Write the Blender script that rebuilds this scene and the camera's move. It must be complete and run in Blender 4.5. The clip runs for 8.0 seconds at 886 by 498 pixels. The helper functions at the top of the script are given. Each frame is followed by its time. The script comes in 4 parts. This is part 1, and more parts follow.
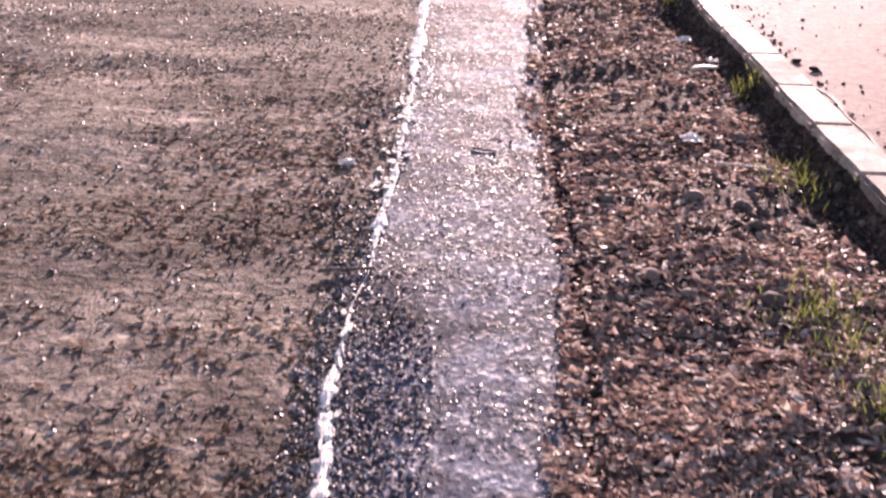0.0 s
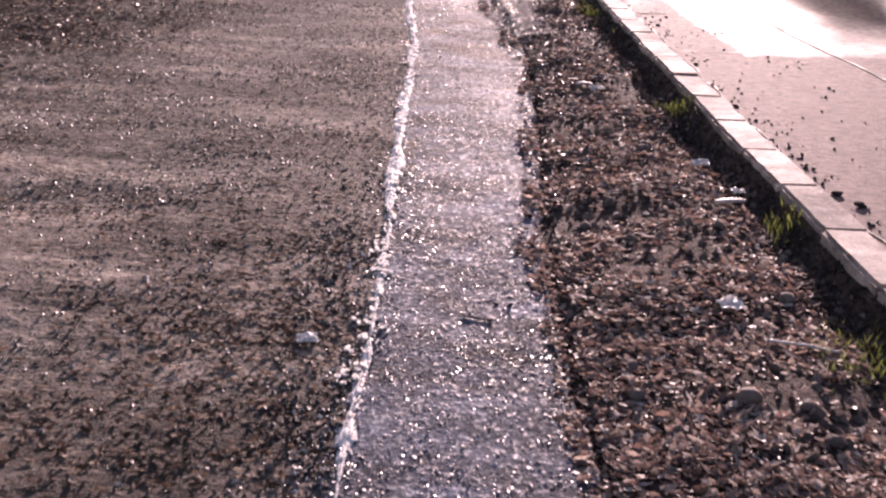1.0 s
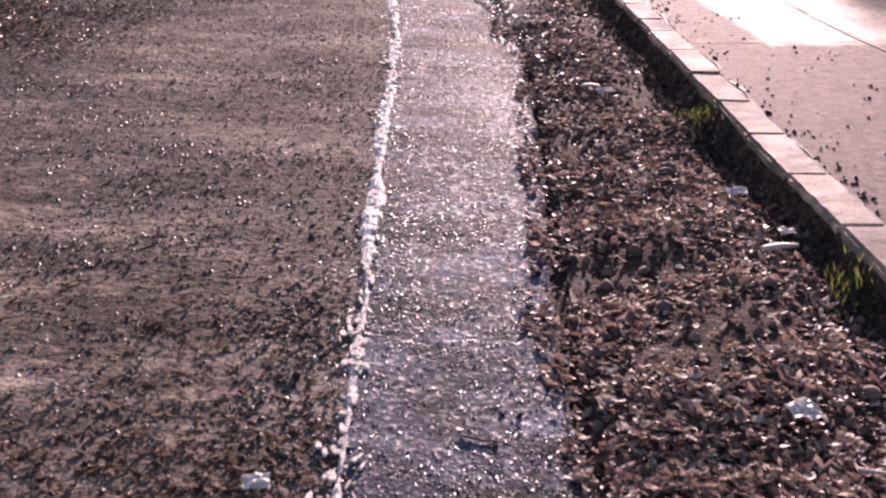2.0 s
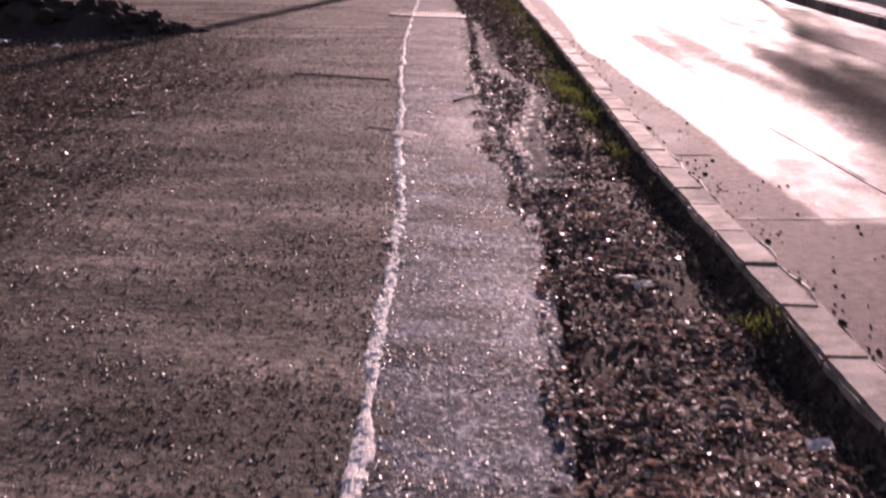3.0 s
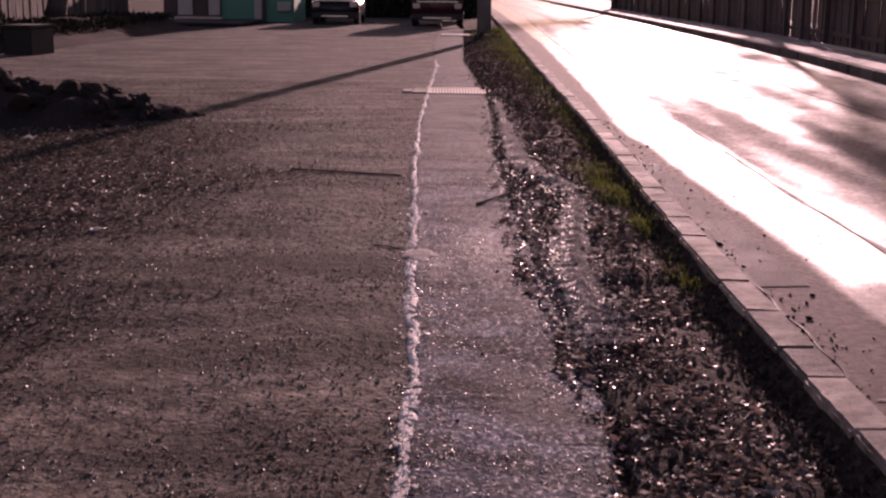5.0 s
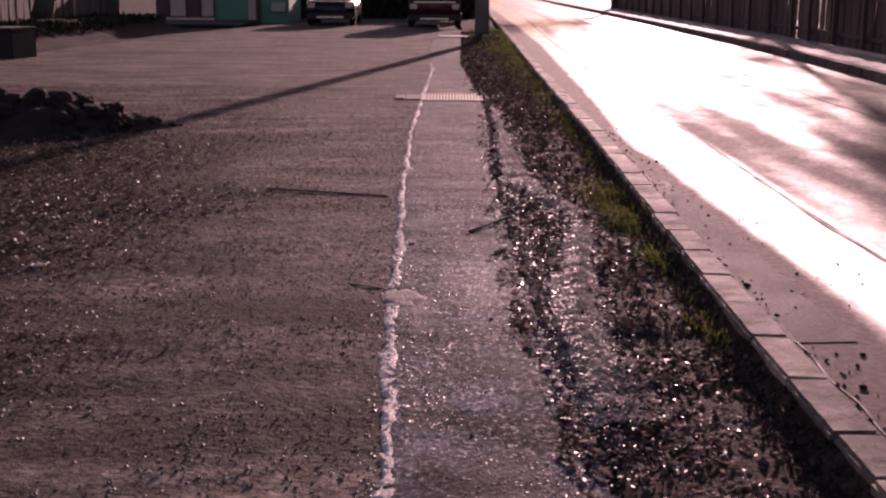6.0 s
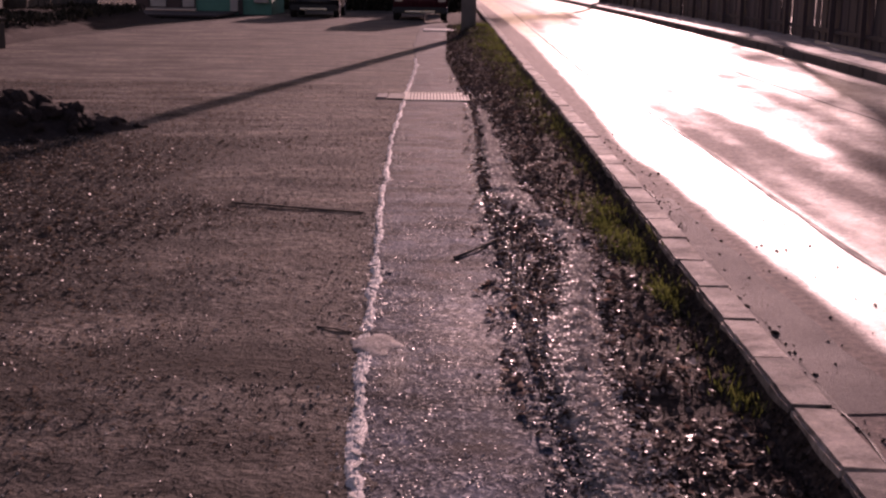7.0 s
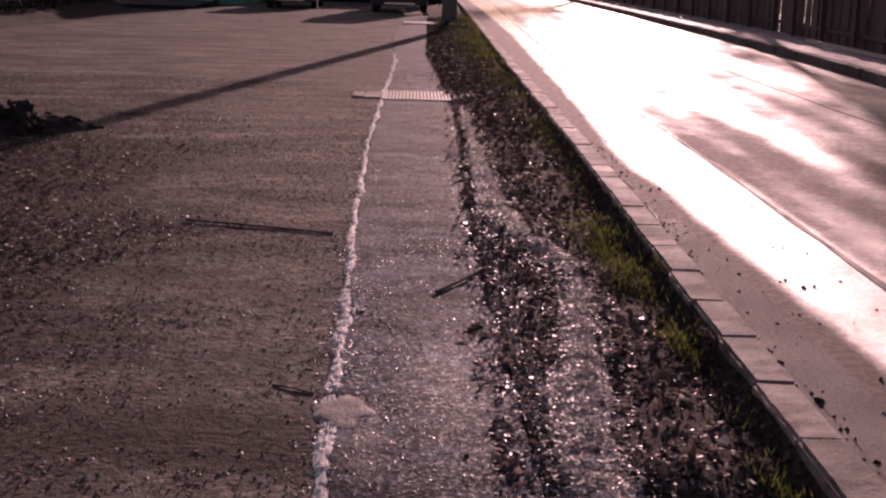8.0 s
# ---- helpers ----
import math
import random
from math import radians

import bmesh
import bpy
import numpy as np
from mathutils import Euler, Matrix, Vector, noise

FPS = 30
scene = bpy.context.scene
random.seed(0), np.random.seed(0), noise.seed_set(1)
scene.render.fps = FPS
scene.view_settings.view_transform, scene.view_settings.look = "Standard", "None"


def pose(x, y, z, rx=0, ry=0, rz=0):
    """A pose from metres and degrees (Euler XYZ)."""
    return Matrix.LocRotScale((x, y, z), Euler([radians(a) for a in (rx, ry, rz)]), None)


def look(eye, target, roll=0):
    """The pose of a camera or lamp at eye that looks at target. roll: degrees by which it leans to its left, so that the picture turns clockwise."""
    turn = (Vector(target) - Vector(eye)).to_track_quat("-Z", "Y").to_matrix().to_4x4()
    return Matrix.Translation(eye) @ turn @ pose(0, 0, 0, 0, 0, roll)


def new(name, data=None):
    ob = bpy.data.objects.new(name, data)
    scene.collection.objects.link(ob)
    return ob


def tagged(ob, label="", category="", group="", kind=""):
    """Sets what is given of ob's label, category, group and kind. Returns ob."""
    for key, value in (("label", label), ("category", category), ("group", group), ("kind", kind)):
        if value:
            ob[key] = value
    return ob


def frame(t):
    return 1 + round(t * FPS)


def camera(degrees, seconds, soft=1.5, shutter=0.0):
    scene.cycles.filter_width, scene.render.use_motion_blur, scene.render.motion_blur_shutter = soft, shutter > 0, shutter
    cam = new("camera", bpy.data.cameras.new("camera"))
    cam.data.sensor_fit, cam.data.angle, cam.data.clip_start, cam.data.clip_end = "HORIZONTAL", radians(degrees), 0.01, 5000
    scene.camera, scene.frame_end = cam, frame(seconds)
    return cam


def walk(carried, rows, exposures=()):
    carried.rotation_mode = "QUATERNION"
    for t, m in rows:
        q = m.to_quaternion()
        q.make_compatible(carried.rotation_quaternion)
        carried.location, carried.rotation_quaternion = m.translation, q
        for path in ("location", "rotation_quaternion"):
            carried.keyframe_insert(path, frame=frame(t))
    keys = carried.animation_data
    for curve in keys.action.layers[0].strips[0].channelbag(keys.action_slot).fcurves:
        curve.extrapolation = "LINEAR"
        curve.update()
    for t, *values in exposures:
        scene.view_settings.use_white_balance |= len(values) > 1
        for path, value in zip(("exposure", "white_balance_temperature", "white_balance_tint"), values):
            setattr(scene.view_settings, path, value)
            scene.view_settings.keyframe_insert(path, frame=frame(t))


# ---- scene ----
cam = camera(39.2, 8.0, 2.3, 0.25)
PATH = [
    (0, (0.027, 0.132, 1.349), (0.031, 1.985, 0.596), 1.7),
    (0.5, (0.017, 0.545, 1.362), (0.038, 2.425, 0.679), 1.8),
    (1, (-0.013, 1.029, 1.35), (0.031, 2.922, 0.708), 2.3),
    (1.2, (0.003, 1.225, 1.337), (0.042, 3.121, 0.702), 2.3),
    (2.3, (0.009, 2.194, 1.404), (0.073, 4.064, 0.697), 1.0),
    (2.5, (0.042, 2.39, 1.428), (0.096, 4.28, 0.776), 1.3),
    (2.7, (0.056, 2.523, 1.432), (0.098, 4.434, 0.842), 0.9),
    (3, (0.06, 2.87, 1.444), (0.089, 4.803, 0.932), 1.4),
    (3.5, (0.05, 3.269, 1.483), (0.062, 5.224, 1.064), 1.6),
    (4, (0.034, 3.646, 1.491), (0.044, 5.603, 1.078), 1.6),
    (4.5, (0.027, 4.05, 1.492), (0.034, 6.003, 1.062), 1.1),
    (5, (0.049, 4.524, 1.489), (0.047, 6.481, 1.074), 0.5),
    (5.2, (0.058, 4.712, 1.488), (0.054, 6.67, 1.079), 0.4),
    (6.5, (0.129, 5.864, 1.519), (0.133, 7.819, 1.097), 0.5),
    (7, (0.127, 6.292, 1.527), (0.15, 8.246, 1.099), 0.9),
    (7.5, (0.124, 6.722, 1.534), (0.166, 8.674, 1.099), 1.2),
    (8, (0.123, 7.177, 1.534), (0.182, 9.127, 1.094), 1.6),
]

EXPO = [
    (0.0, 1.95, 6850, 43), (1.0, 1.25, 6700, 43), (2.5, 1.17, 6700, 46), (3.0, 0.6, 6850, 52),
    (3.5, -0.07, 7250, 61), (5.0, -0.06, 7250, 64), (6.5, -0.04, 7300, 65), (8.0, -0.17, 7400, 62),
]
walk(cam, [(t, look(eye, target, roll)) for t, eye, target, roll in PATH], EXPO)

# ---- sky and sun: low, ahead and a little to the right of the way ----
AZ, EL = radians(11.1), radians(11.0)
world = bpy.data.worlds.new("sky")
scene.world = world
world.use_nodes = True
wn = world.node_tree.nodes
sky = wn.new("ShaderNodeTexSky")
sky.sky_type = "NISHITA"
sky.sun_disc = False
sky.sun_elevation = EL
sky.sun_rotation = AZ
world.node_tree.links.new(sky.outputs[0], wn["Background"].inputs[0])
wn["Background"].inputs[1].default_value = 0.09
sun = new("sun", bpy.data.lights.new("sun", "SUN"))
sun.data.energy = 4.5
sun.data.angle = radians(0.6)
sun.data.color = (1.0, 0.86, 0.74)
S = Vector((math.sin(AZ) * math.cos(EL), math.cos(AZ) * math.cos(EL), math.sin(EL)))
sun.matrix_world = look(S * 90, (0, 0, 0))


# ---- materials ----
def nodes_of(name):
    m = bpy.data.materials.new(name)
    m.use_nodes = True
    return m, m.node_tree.nodes, m.node_tree.links, m.node_tree.nodes["Principled BSDF"]


def ramp_of(nd, stops):
    r = nd.new("ShaderNodeValToRGB")
    els = r.color_ramp.elements
    while len(els) < len(stops):
        els.new(0.5)
    for e, (p, c) in zip(els, stops):
        e.position = p
        e.color = (*c, 1)
    return r


def noise_of(nd, lk, scale, detail=5, rough=0.6, stretch=None):
    g = nd.new("ShaderNodeNewGeometry")
    out = g.outputs["Position"]
    if stretch:
        mp = nd.new("ShaderNodeMapping")
        mp.inputs["Scale"].default_value = stretch
        lk.new(out, mp.inputs["Vector"])
        out = mp.outputs[0]
    n = nd.new("ShaderNodeTexNoise")
    n.inputs["Scale"].default_value = scale
    n.inputs["Detail"].default_value = detail
    n.inputs["Roughness"].default_value = rough
    lk.new(out, n.inputs["Vector"])
    return n


def mix_of(nd, lk, fac, a, b, mode="MIX"):
    x = nd.new("ShaderNodeMix")
    x.data_type = "RGBA"
    x.blend_type = mode
    for value, k in ((fac, 0), (a, 6), (b, 7)):
        if isinstance(value, (int, float)):
            x.inputs[k].default_value = value
        elif isinstance(value, tuple):
            x.inputs[k].default_value = (*value, 1)
        else:
            lk.new(value, x.inputs[k])
    return x.outputs[2]


def surface(name, broad, fine, broad_scale=0.8, fine_scale=60, mixing=0.5, rough=(0.6, 0.9), bump=0.4, bump_scale=120,
            depth=0.01, metal=0.0, spec=0.5, vary="", stretch=None, mottle=0, glint=None, patches=0):
    """A weathered surface: broad stains, fine grain, uneven gloss and relief."""
    m, nd, lk, p = nodes_of(name)
    nb = noise_of(nd, lk, broad_scale, 6, 0.62, stretch)
    nf = noise_of(nd, lk, fine_scale, 4, 0.7)
    rb = ramp_of(nd, broad)
    rf = ramp_of(nd, fine)
    lk.new(nb.outputs["Fac"], rb.inputs[0])
    lk.new(nf.outputs["Fac"], rf.inputs[0])
    col = mix_of(nd, lk, mixing, rb.outputs[0], rf.outputs[0])
    if mottle:
        nm = noise_of(nd, lk, mottle, 5, 0.7)
        rm = ramp_of(nd, [(0.36, (0.45, 0.43, 0.42)), (0.5, (0.95, 0.95, 0.95)), (0.66, (1.5, 1.5, 1.5))])
        lk.new(nm.outputs["Fac"], rm.inputs[0])
        col = mix_of(nd, lk, 1.0, col, rm.outputs[0], "MULTIPLY")
    if patches:
        np_ = noise_of(nd, lk, patches, 6, 0.65, (0.55, 1.3, 1.0))
        rp = ramp_of(nd, [(0.38, (0.36, 0.34, 0.34)), (0.46, (0.75, 0.74, 0.74)), (0.54, (1.05, 1.05, 1.05)), (0.62, (1.45, 1.43, 1.4))])
        lk.new(np_.outputs["Fac"], rp.inputs[0])
        col = mix_of(nd, lk, 1.0, col, rp.outputs[0], "MULTIPLY")
    if vary:
        v = nd.new("ShaderNodeObjectInfo" if vary == "object" else "ShaderNodeNewGeometry")
        rv = ramp_of(nd, [(0.0, (0.55, 0.55, 0.55)), (1.0, (1.3, 1.26, 1.2))])
        lk.new(v.outputs["Random" if vary == "object" else "Random Per Island"], rv.inputs[0])
        col = mix_of(nd, lk, 1.0, col, rv.outputs[0], "MULTIPLY")
    lk.new(col, p.inputs["Base Color"])
    mr = nd.new("ShaderNodeMapRange")
    mr.inputs["From Min"].default_value = 0.3
    mr.inputs["From Max"].default_value = 0.7
    mr.inputs["To Min"].default_value = rough[0]
    mr.inputs["To Max"].default_value = rough[1]
    lk.new(nb.outputs["Fac"], mr.inputs["Value"])
    if glint:
        mr.inputs["From Min"].default_value, mr.inputs["From Max"].default_value = 0.5, 0.66
        lk.new(nf.outputs["Fac"], mr.inputs["Value"])
    lk.new(mr.outputs[0], p.inputs["Roughness"])
    p.inputs["Metallic"].default_value = metal
    p.inputs["Specular IOR Level"].default_value = spec
    if patches and glint:
        ms = nd.new("ShaderNodeMapRange")
        ms.inputs["From Min"].default_value = 0.4
        ms.inputs["From Max"].default_value = 0.6
        ms.inputs["To Min"].default_value = spec * 0.3
        ms.inputs["To Max"].default_value = spec * 1.25
        lk.new(np_.outputs["Fac"], ms.inputs["Value"])
        lk.new(ms.outputs[0], p.inputs["Specular IOR Level"])
    if bump:
        nn = noise_of(nd, lk, bump_scale, 4, 0.7)
        b = nd.new("ShaderNodeBump")
        b.inputs["Strength"].default_value = bump
        b.inputs["Distance"].default_value = depth
        lk.new(nn.outputs["Fac"], b.inputs["Height"])
        lk.new(b.outputs[0], p.inputs["Normal"])
    return m


def scattered(name, stops, rough=0.5, spec=0.5, through_light=0.0):
    """Loose small bits, each of a colour of its own."""
    m, nd, lk, p = nodes_of(name)
    g = nd.new("ShaderNodeNewGeometry")
    r = ramp_of(nd, stops)
    lk.new(g.outputs["Random Per Island"], r.inputs[0])
    n = noise_of(nd, lk, 90, 3)
    rn = ramp_of(nd, [(0.3, (0.6, 0.6, 0.6)), (0.7, (1.2, 1.2, 1.2))])
    lk.new(n.outputs["Fac"], rn.inputs[0])
    lk.new(mix_of(nd, lk, 1.0, r.outputs[0], rn.outputs[0], "MULTIPLY"), p.inputs["Base Color"])
    p.inputs["Roughness"].default_value = rough
    p.inputs["Specular IOR Level"].default_value = spec
    if through_light:
        t = nd.new("ShaderNodeBsdfTranslucent")
        lk.new(p.inputs["Base Color"].links[0].from_socket, t.inputs["Color"])
        x = nd.new("ShaderNodeMixShader")
        x.inputs[0].default_value = through_light
        lk.new(p.outputs[0], x.inputs[1])
        lk.new(t.outputs[0], x.inputs[2])
        lk.new(x.outputs[0], nd["Material Output"].inputs["Surface"])
    return m


def plain(name, col, rough=0.5, metal=0.0, spec=0.5):
    d = tuple(c * 0.7 for c in col)
    return surface(name, [(0.3, d), (0.7, col)], [(0.3, d), (0.7, col)], 3, 40, 0.4, (rough * 0.85, min(1, rough * 1.15)), 0.08, 60, 0.004, metal, spec)


M_YARD = surface("yard_dust", [(0.36, (0.052, 0.044, 0.036)), (0.5, (0.143, 0.12, 0.099)), (0.62, (0.26, 0.22, 0.182))],
                 [(0.34, (0.047, 0.039, 0.032)), (0.5, (0.138, 0.116, 0.095)), (0.68, (0.37, 0.32, 0.268))], 1.1, 26, 0.5, (0.85, 0.97), 1.0, 24, 0.03, spec=0.14, stretch=(0.45, 1.3, 1.0), mottle=9, patches=1.8)


def darkened_yard():
    """Darker brown on the yard: rotted leaves, plus painted-in left falloff and shaded dips."""
    nd, lk = M_YARD.node_tree.nodes, M_YARD.node_tree.links
    p = nd["Principled BSDF"]
    at = nd.new("ShaderNodeAttribute")
    at.attribute_name = "humus_shade"
    n = noise_of(nd, lk, 4.0, 6, 0.7, (0.6, 1.3, 1.0))
    add = nd.new("ShaderNodeMath")
    add.operation = "MULTIPLY_ADD"
    lk.new(n.outputs["Fac"], add.inputs[0])
    add.inputs[1].default_value = 1.2
    lk.new(at.outputs["Fac"], add.inputs[2])
    mr = nd.new("ShaderNodeMapRange")
    mr.inputs["From Min"].default_value = 0.72
    mr.inputs["From Max"].default_value = 1.15
    mr.inputs["To Max"].default_value = 0.85
    lk.new(add.outputs[0], mr.inputs["Value"])
    lk.new(mix_of(nd, lk, mr.outputs[0], p.inputs["Base Color"].links[0].from_socket, (0.024, 0.019, 0.015)), p.inputs["Base Color"])


darkened_yard()
M_PATH = surface("path_asphalt", [(0.34, (0.02, 0.028, 0.046)), (0.5, (0.05, 0.064, 0.098)), (0.64, (0.115, 0.14, 0.195))],
                 [(0.36, (0.012, 0.016, 0.025)), (0.52, (0.05, 0.064, 0.093)), (0.64, (0.19, 0.222, 0.285)), (0.76, (0.38, 0.43, 0.51))], 2.6, 46, 0.5, (0.9, 0.54), 1.0, 46, 0.014, spec=0.16, mottle=6, glint=True, patches=2.2)


def stained_path():
    """Brown dust trodden over the asphalt in places, and dark damp soil along its worn edge."""
    nd, lk = M_PATH.node_tree.nodes, M_PATH.node_tree.links
    p = nd["Principled BSDF"]
    ragged = noise_of(nd, lk, 7.0, 6, 0.7, (0.6, 1.2, 1.0))
    for layer, tint, rough in (("dust", (0.115, 0.095, 0.085), 0.85), ("damp", (0.022, 0.02, 0.022), 0.6)):
        at = nd.new("ShaderNodeAttribute")
        at.attribute_name = layer
        add = nd.new("ShaderNodeMath")
        add.operation = "MULTIPLY_ADD"
        lk.new(ragged.outputs["Fac"], add.inputs[0])
        add.inputs[1].default_value = 0.9
        lk.new(at.outputs["Fac"], add.inputs[2])
        mr = nd.new("ShaderNodeMapRange")
        mr.inputs["From Min"].default_value = 0.62
        mr.inputs["From Max"].default_value = 1.1
        mr.inputs["To Max"].default_value = 0.85
        lk.new(add.outputs[0], mr.inputs["Value"])
        lk.new(mix_of(nd, lk, mr.outputs[0], p.inputs["Base Color"].links[0].from_socket, tint), p.inputs["Base Color"])
        x = nd.new("ShaderNodeMix")
        lk.new(mr.outputs[0], x.inputs[0])
        lk.new(p.inputs["Roughness"].links[0].from_socket, x.inputs[2])
        x.inputs[3].default_value = rough
        lk.new(x.outputs[0], p.inputs["Roughness"])
    # stones worn smooth by feet
    at = nd.new("ShaderNodeAttribute")
    at.attribute_name = "worn"
    wear = nd.new("ShaderNodeMath")
    wear.operation = "MULTIPLY"
    lk.new(at.outputs["Fac"], wear.inputs[0])
    lk.new(noise_of(nd, lk, 9.0, 6, 0.75).outputs["Fac"], wear.inputs[1])
    for socket, value in (("Roughness", 0.45), ("Specular IOR Level", 0.6)):
        x = nd.new("ShaderNodeMix")
        lk.new(wear.outputs[0], x.inputs[0])
        lk.new(p.inputs[socket].links[0].from_socket, x.inputs[2])
        x.inputs[3].default_value = value
        lk.new(x.outputs[0], p.inputs[socket])


stained_path()
M_ROAD = surface("road_asphalt", [(0.3, (0.12, 0.1, 0.1)), (0.5, (0.17, 0.145, 0.14)), (0.7, (0.23, 0.2, 0.19))],
                 [(0.34, (0.06, 0.05, 0.05)), (0.66, (0.34, 0.29, 0.27))], 0.7, 60, 0.5, (0.3, 0.42), 0.6, 70, 0.008, stretch=(1.0, 0.35, 1.0), mottle=5)
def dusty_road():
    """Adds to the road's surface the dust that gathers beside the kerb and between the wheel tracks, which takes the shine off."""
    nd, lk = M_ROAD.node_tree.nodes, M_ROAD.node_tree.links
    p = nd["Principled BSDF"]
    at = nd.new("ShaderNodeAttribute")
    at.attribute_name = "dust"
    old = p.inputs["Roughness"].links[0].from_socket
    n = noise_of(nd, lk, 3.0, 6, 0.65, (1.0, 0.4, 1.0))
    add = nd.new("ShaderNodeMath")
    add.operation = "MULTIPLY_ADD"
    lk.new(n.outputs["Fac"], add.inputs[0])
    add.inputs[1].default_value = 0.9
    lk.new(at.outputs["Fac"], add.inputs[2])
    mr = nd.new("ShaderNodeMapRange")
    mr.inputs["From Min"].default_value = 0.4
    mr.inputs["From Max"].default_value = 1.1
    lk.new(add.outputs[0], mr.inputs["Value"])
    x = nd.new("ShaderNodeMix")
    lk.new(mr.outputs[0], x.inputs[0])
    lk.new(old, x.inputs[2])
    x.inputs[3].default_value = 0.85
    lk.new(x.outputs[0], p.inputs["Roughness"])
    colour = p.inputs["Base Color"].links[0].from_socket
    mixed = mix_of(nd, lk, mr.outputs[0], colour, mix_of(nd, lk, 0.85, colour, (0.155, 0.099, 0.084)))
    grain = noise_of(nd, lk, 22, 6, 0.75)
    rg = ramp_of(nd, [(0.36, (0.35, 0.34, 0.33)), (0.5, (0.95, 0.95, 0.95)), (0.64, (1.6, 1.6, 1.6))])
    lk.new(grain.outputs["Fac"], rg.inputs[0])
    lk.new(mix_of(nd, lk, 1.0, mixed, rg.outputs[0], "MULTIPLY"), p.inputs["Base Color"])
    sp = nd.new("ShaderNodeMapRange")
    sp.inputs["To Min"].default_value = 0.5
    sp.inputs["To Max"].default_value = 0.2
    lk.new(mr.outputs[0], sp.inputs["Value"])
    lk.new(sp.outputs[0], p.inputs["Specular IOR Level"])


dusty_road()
M_PATCH = surface("patched_asphalt", [(0.3, (0.09, 0.068, 0.062)), (0.7, (0.14, 0.108, 0.098))],
                  [(0.3, (0.06, 0.055, 0.055)), (0.7, (0.22, 0.19, 0.18))], 2, 80, 0.5, (0.75, 0.9), 0.8, 90, 0.01, spec=0.3)
M_SOIL = surface("verge_soil", [(0.34, (0.027, 0.019, 0.017)), (0.66, (0.082, 0.059, 0.051))],
                 [(0.34, (0.015, 0.011, 0.01)), (0.66, (0.115, 0.084, 0.071))], 3, 40, 0.5, (0.85, 0.97), 1.0, 40, 0.03, spec=0.08, mottle=12)
M_ROCK = surface("earthy_stone", [(0.34, (0.06, 0.042, 0.036)), (0.66, (0.17, 0.125, 0.11))],
                 [(0.3, (0.07, 0.05, 0.042)), (0.7, (0.24, 0.19, 0.165))], 9, 60, 0.5, (0.75, 0.95), 0.6, 60, 0.008, spec=0.3, vary="object")
M_DUSTY = surface("dried_mud", [(0.34, (0.36, 0.31, 0.28)), (0.66, (0.64, 0.58, 0.53))],
                  [(0.36, (0.1, 0.085, 0.075)), (0.5, (0.42, 0.37, 0.335)), (0.66, (0.7, 0.64, 0.59))], 5, 35, 0.55, (0.7, 0.9), 1.0, 40, 0.02, spec=0.3, mottle=14)
M_DIRT = surface("heap_soil", [(0.3, (0.02, 0.014, 0.013)), (0.7, (0.055, 0.038, 0.035))],
                 [(0.3, (0.014, 0.01, 0.01)), (0.7, (0.06, 0.045, 0.04))], 3, 30, 0.5, (0.85, 1.0), 1.0, 25, 0.03, spec=0.15)
M_KERB = surface("kerb_concrete", [(0.34, (0.155, 0.124, 0.106)), (0.66, (0.36, 0.3, 0.262))],
                 [(0.3, (0.18, 0.145, 0.126)), (0.7, (0.45, 0.39, 0.35))], 2.5, 60, 0.5, (0.7, 0.92), 0.7, 70, 0.008, spec=0.3, vary="object", mottle=7)
# darker copy of the kerb concrete, standing in for the far kerb's shaded face
M_SHADEKERB = surface("shaded_kerb_concrete", [(0.34, (0.07, 0.055, 0.055)), (0.66, (0.16, 0.13, 0.125))],
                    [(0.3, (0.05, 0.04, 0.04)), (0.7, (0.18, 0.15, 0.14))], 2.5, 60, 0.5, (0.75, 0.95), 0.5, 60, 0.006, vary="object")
M_PAVE = surface("pale_paving", [(0.34, (0.26, 0.22, 0.2)), (0.66, (0.44, 0.385, 0.35))],
                 [(0.3, (0.22, 0.18, 0.16)), (0.7, (0.46, 0.4, 0.36))], 1.2, 50, 0.5, (0.6, 0.85), 0.4, 60, 0.006, mottle=3)
M_EDGE = surface("crumbled_concrete", [(0.3, (0.6, 0.56, 0.52)), (0.7, (0.8, 0.76, 0.72))],
                 [(0.3, (0.45, 0.42, 0.39)), (0.7, (0.72, 0.67, 0.62))], 6, 60, 0.5, (0.6, 0.85), 0.8, 80, 0.008, vary="object")
M_EDGEBED = surface("edging_mortar", [(0.35, (0.6, 0.56, 0.53)), (0.65, (0.84, 0.81, 0.78))],
                    [(0.3, (0.32, 0.29, 0.27)), (0.7, (0.8, 0.77, 0.73))], 9, 70, 0.4, (0.6, 0.9), 0.9, 60, 0.012)
M_SMEAR = surface("spilt_cement", [(0.35, (0.2, 0.175, 0.16)), (0.65, (0.36, 0.325, 0.3))],
                  [(0.3, (0.12, 0.105, 0.1)), (0.7, (0.4, 0.36, 0.33))], 7, 60, 0.5, (0.7, 0.9), 0.8, 60, 0.01, mottle=9)
M_TAR = surface("tar", [(0.3, (0.02, 0.018, 0.018)), (0.7, (0.05, 0.045, 0.045))], [(0.3, (0.015, 0.015, 0.015)), (0.7, (0.06, 0.05, 0.05))], 4, 60, 0.5, (0.6, 0.9))
M_PAINT = surface("road_paint", [(0.3, (0.5, 0.48, 0.45)), (0.7, (0.75, 0.73, 0.7))], [(0.3, (0.3, 0.28, 0.27)), (0.7, (0.8, 0.78, 0.75))], 4, 40, 0.4, (0.5, 0.7))
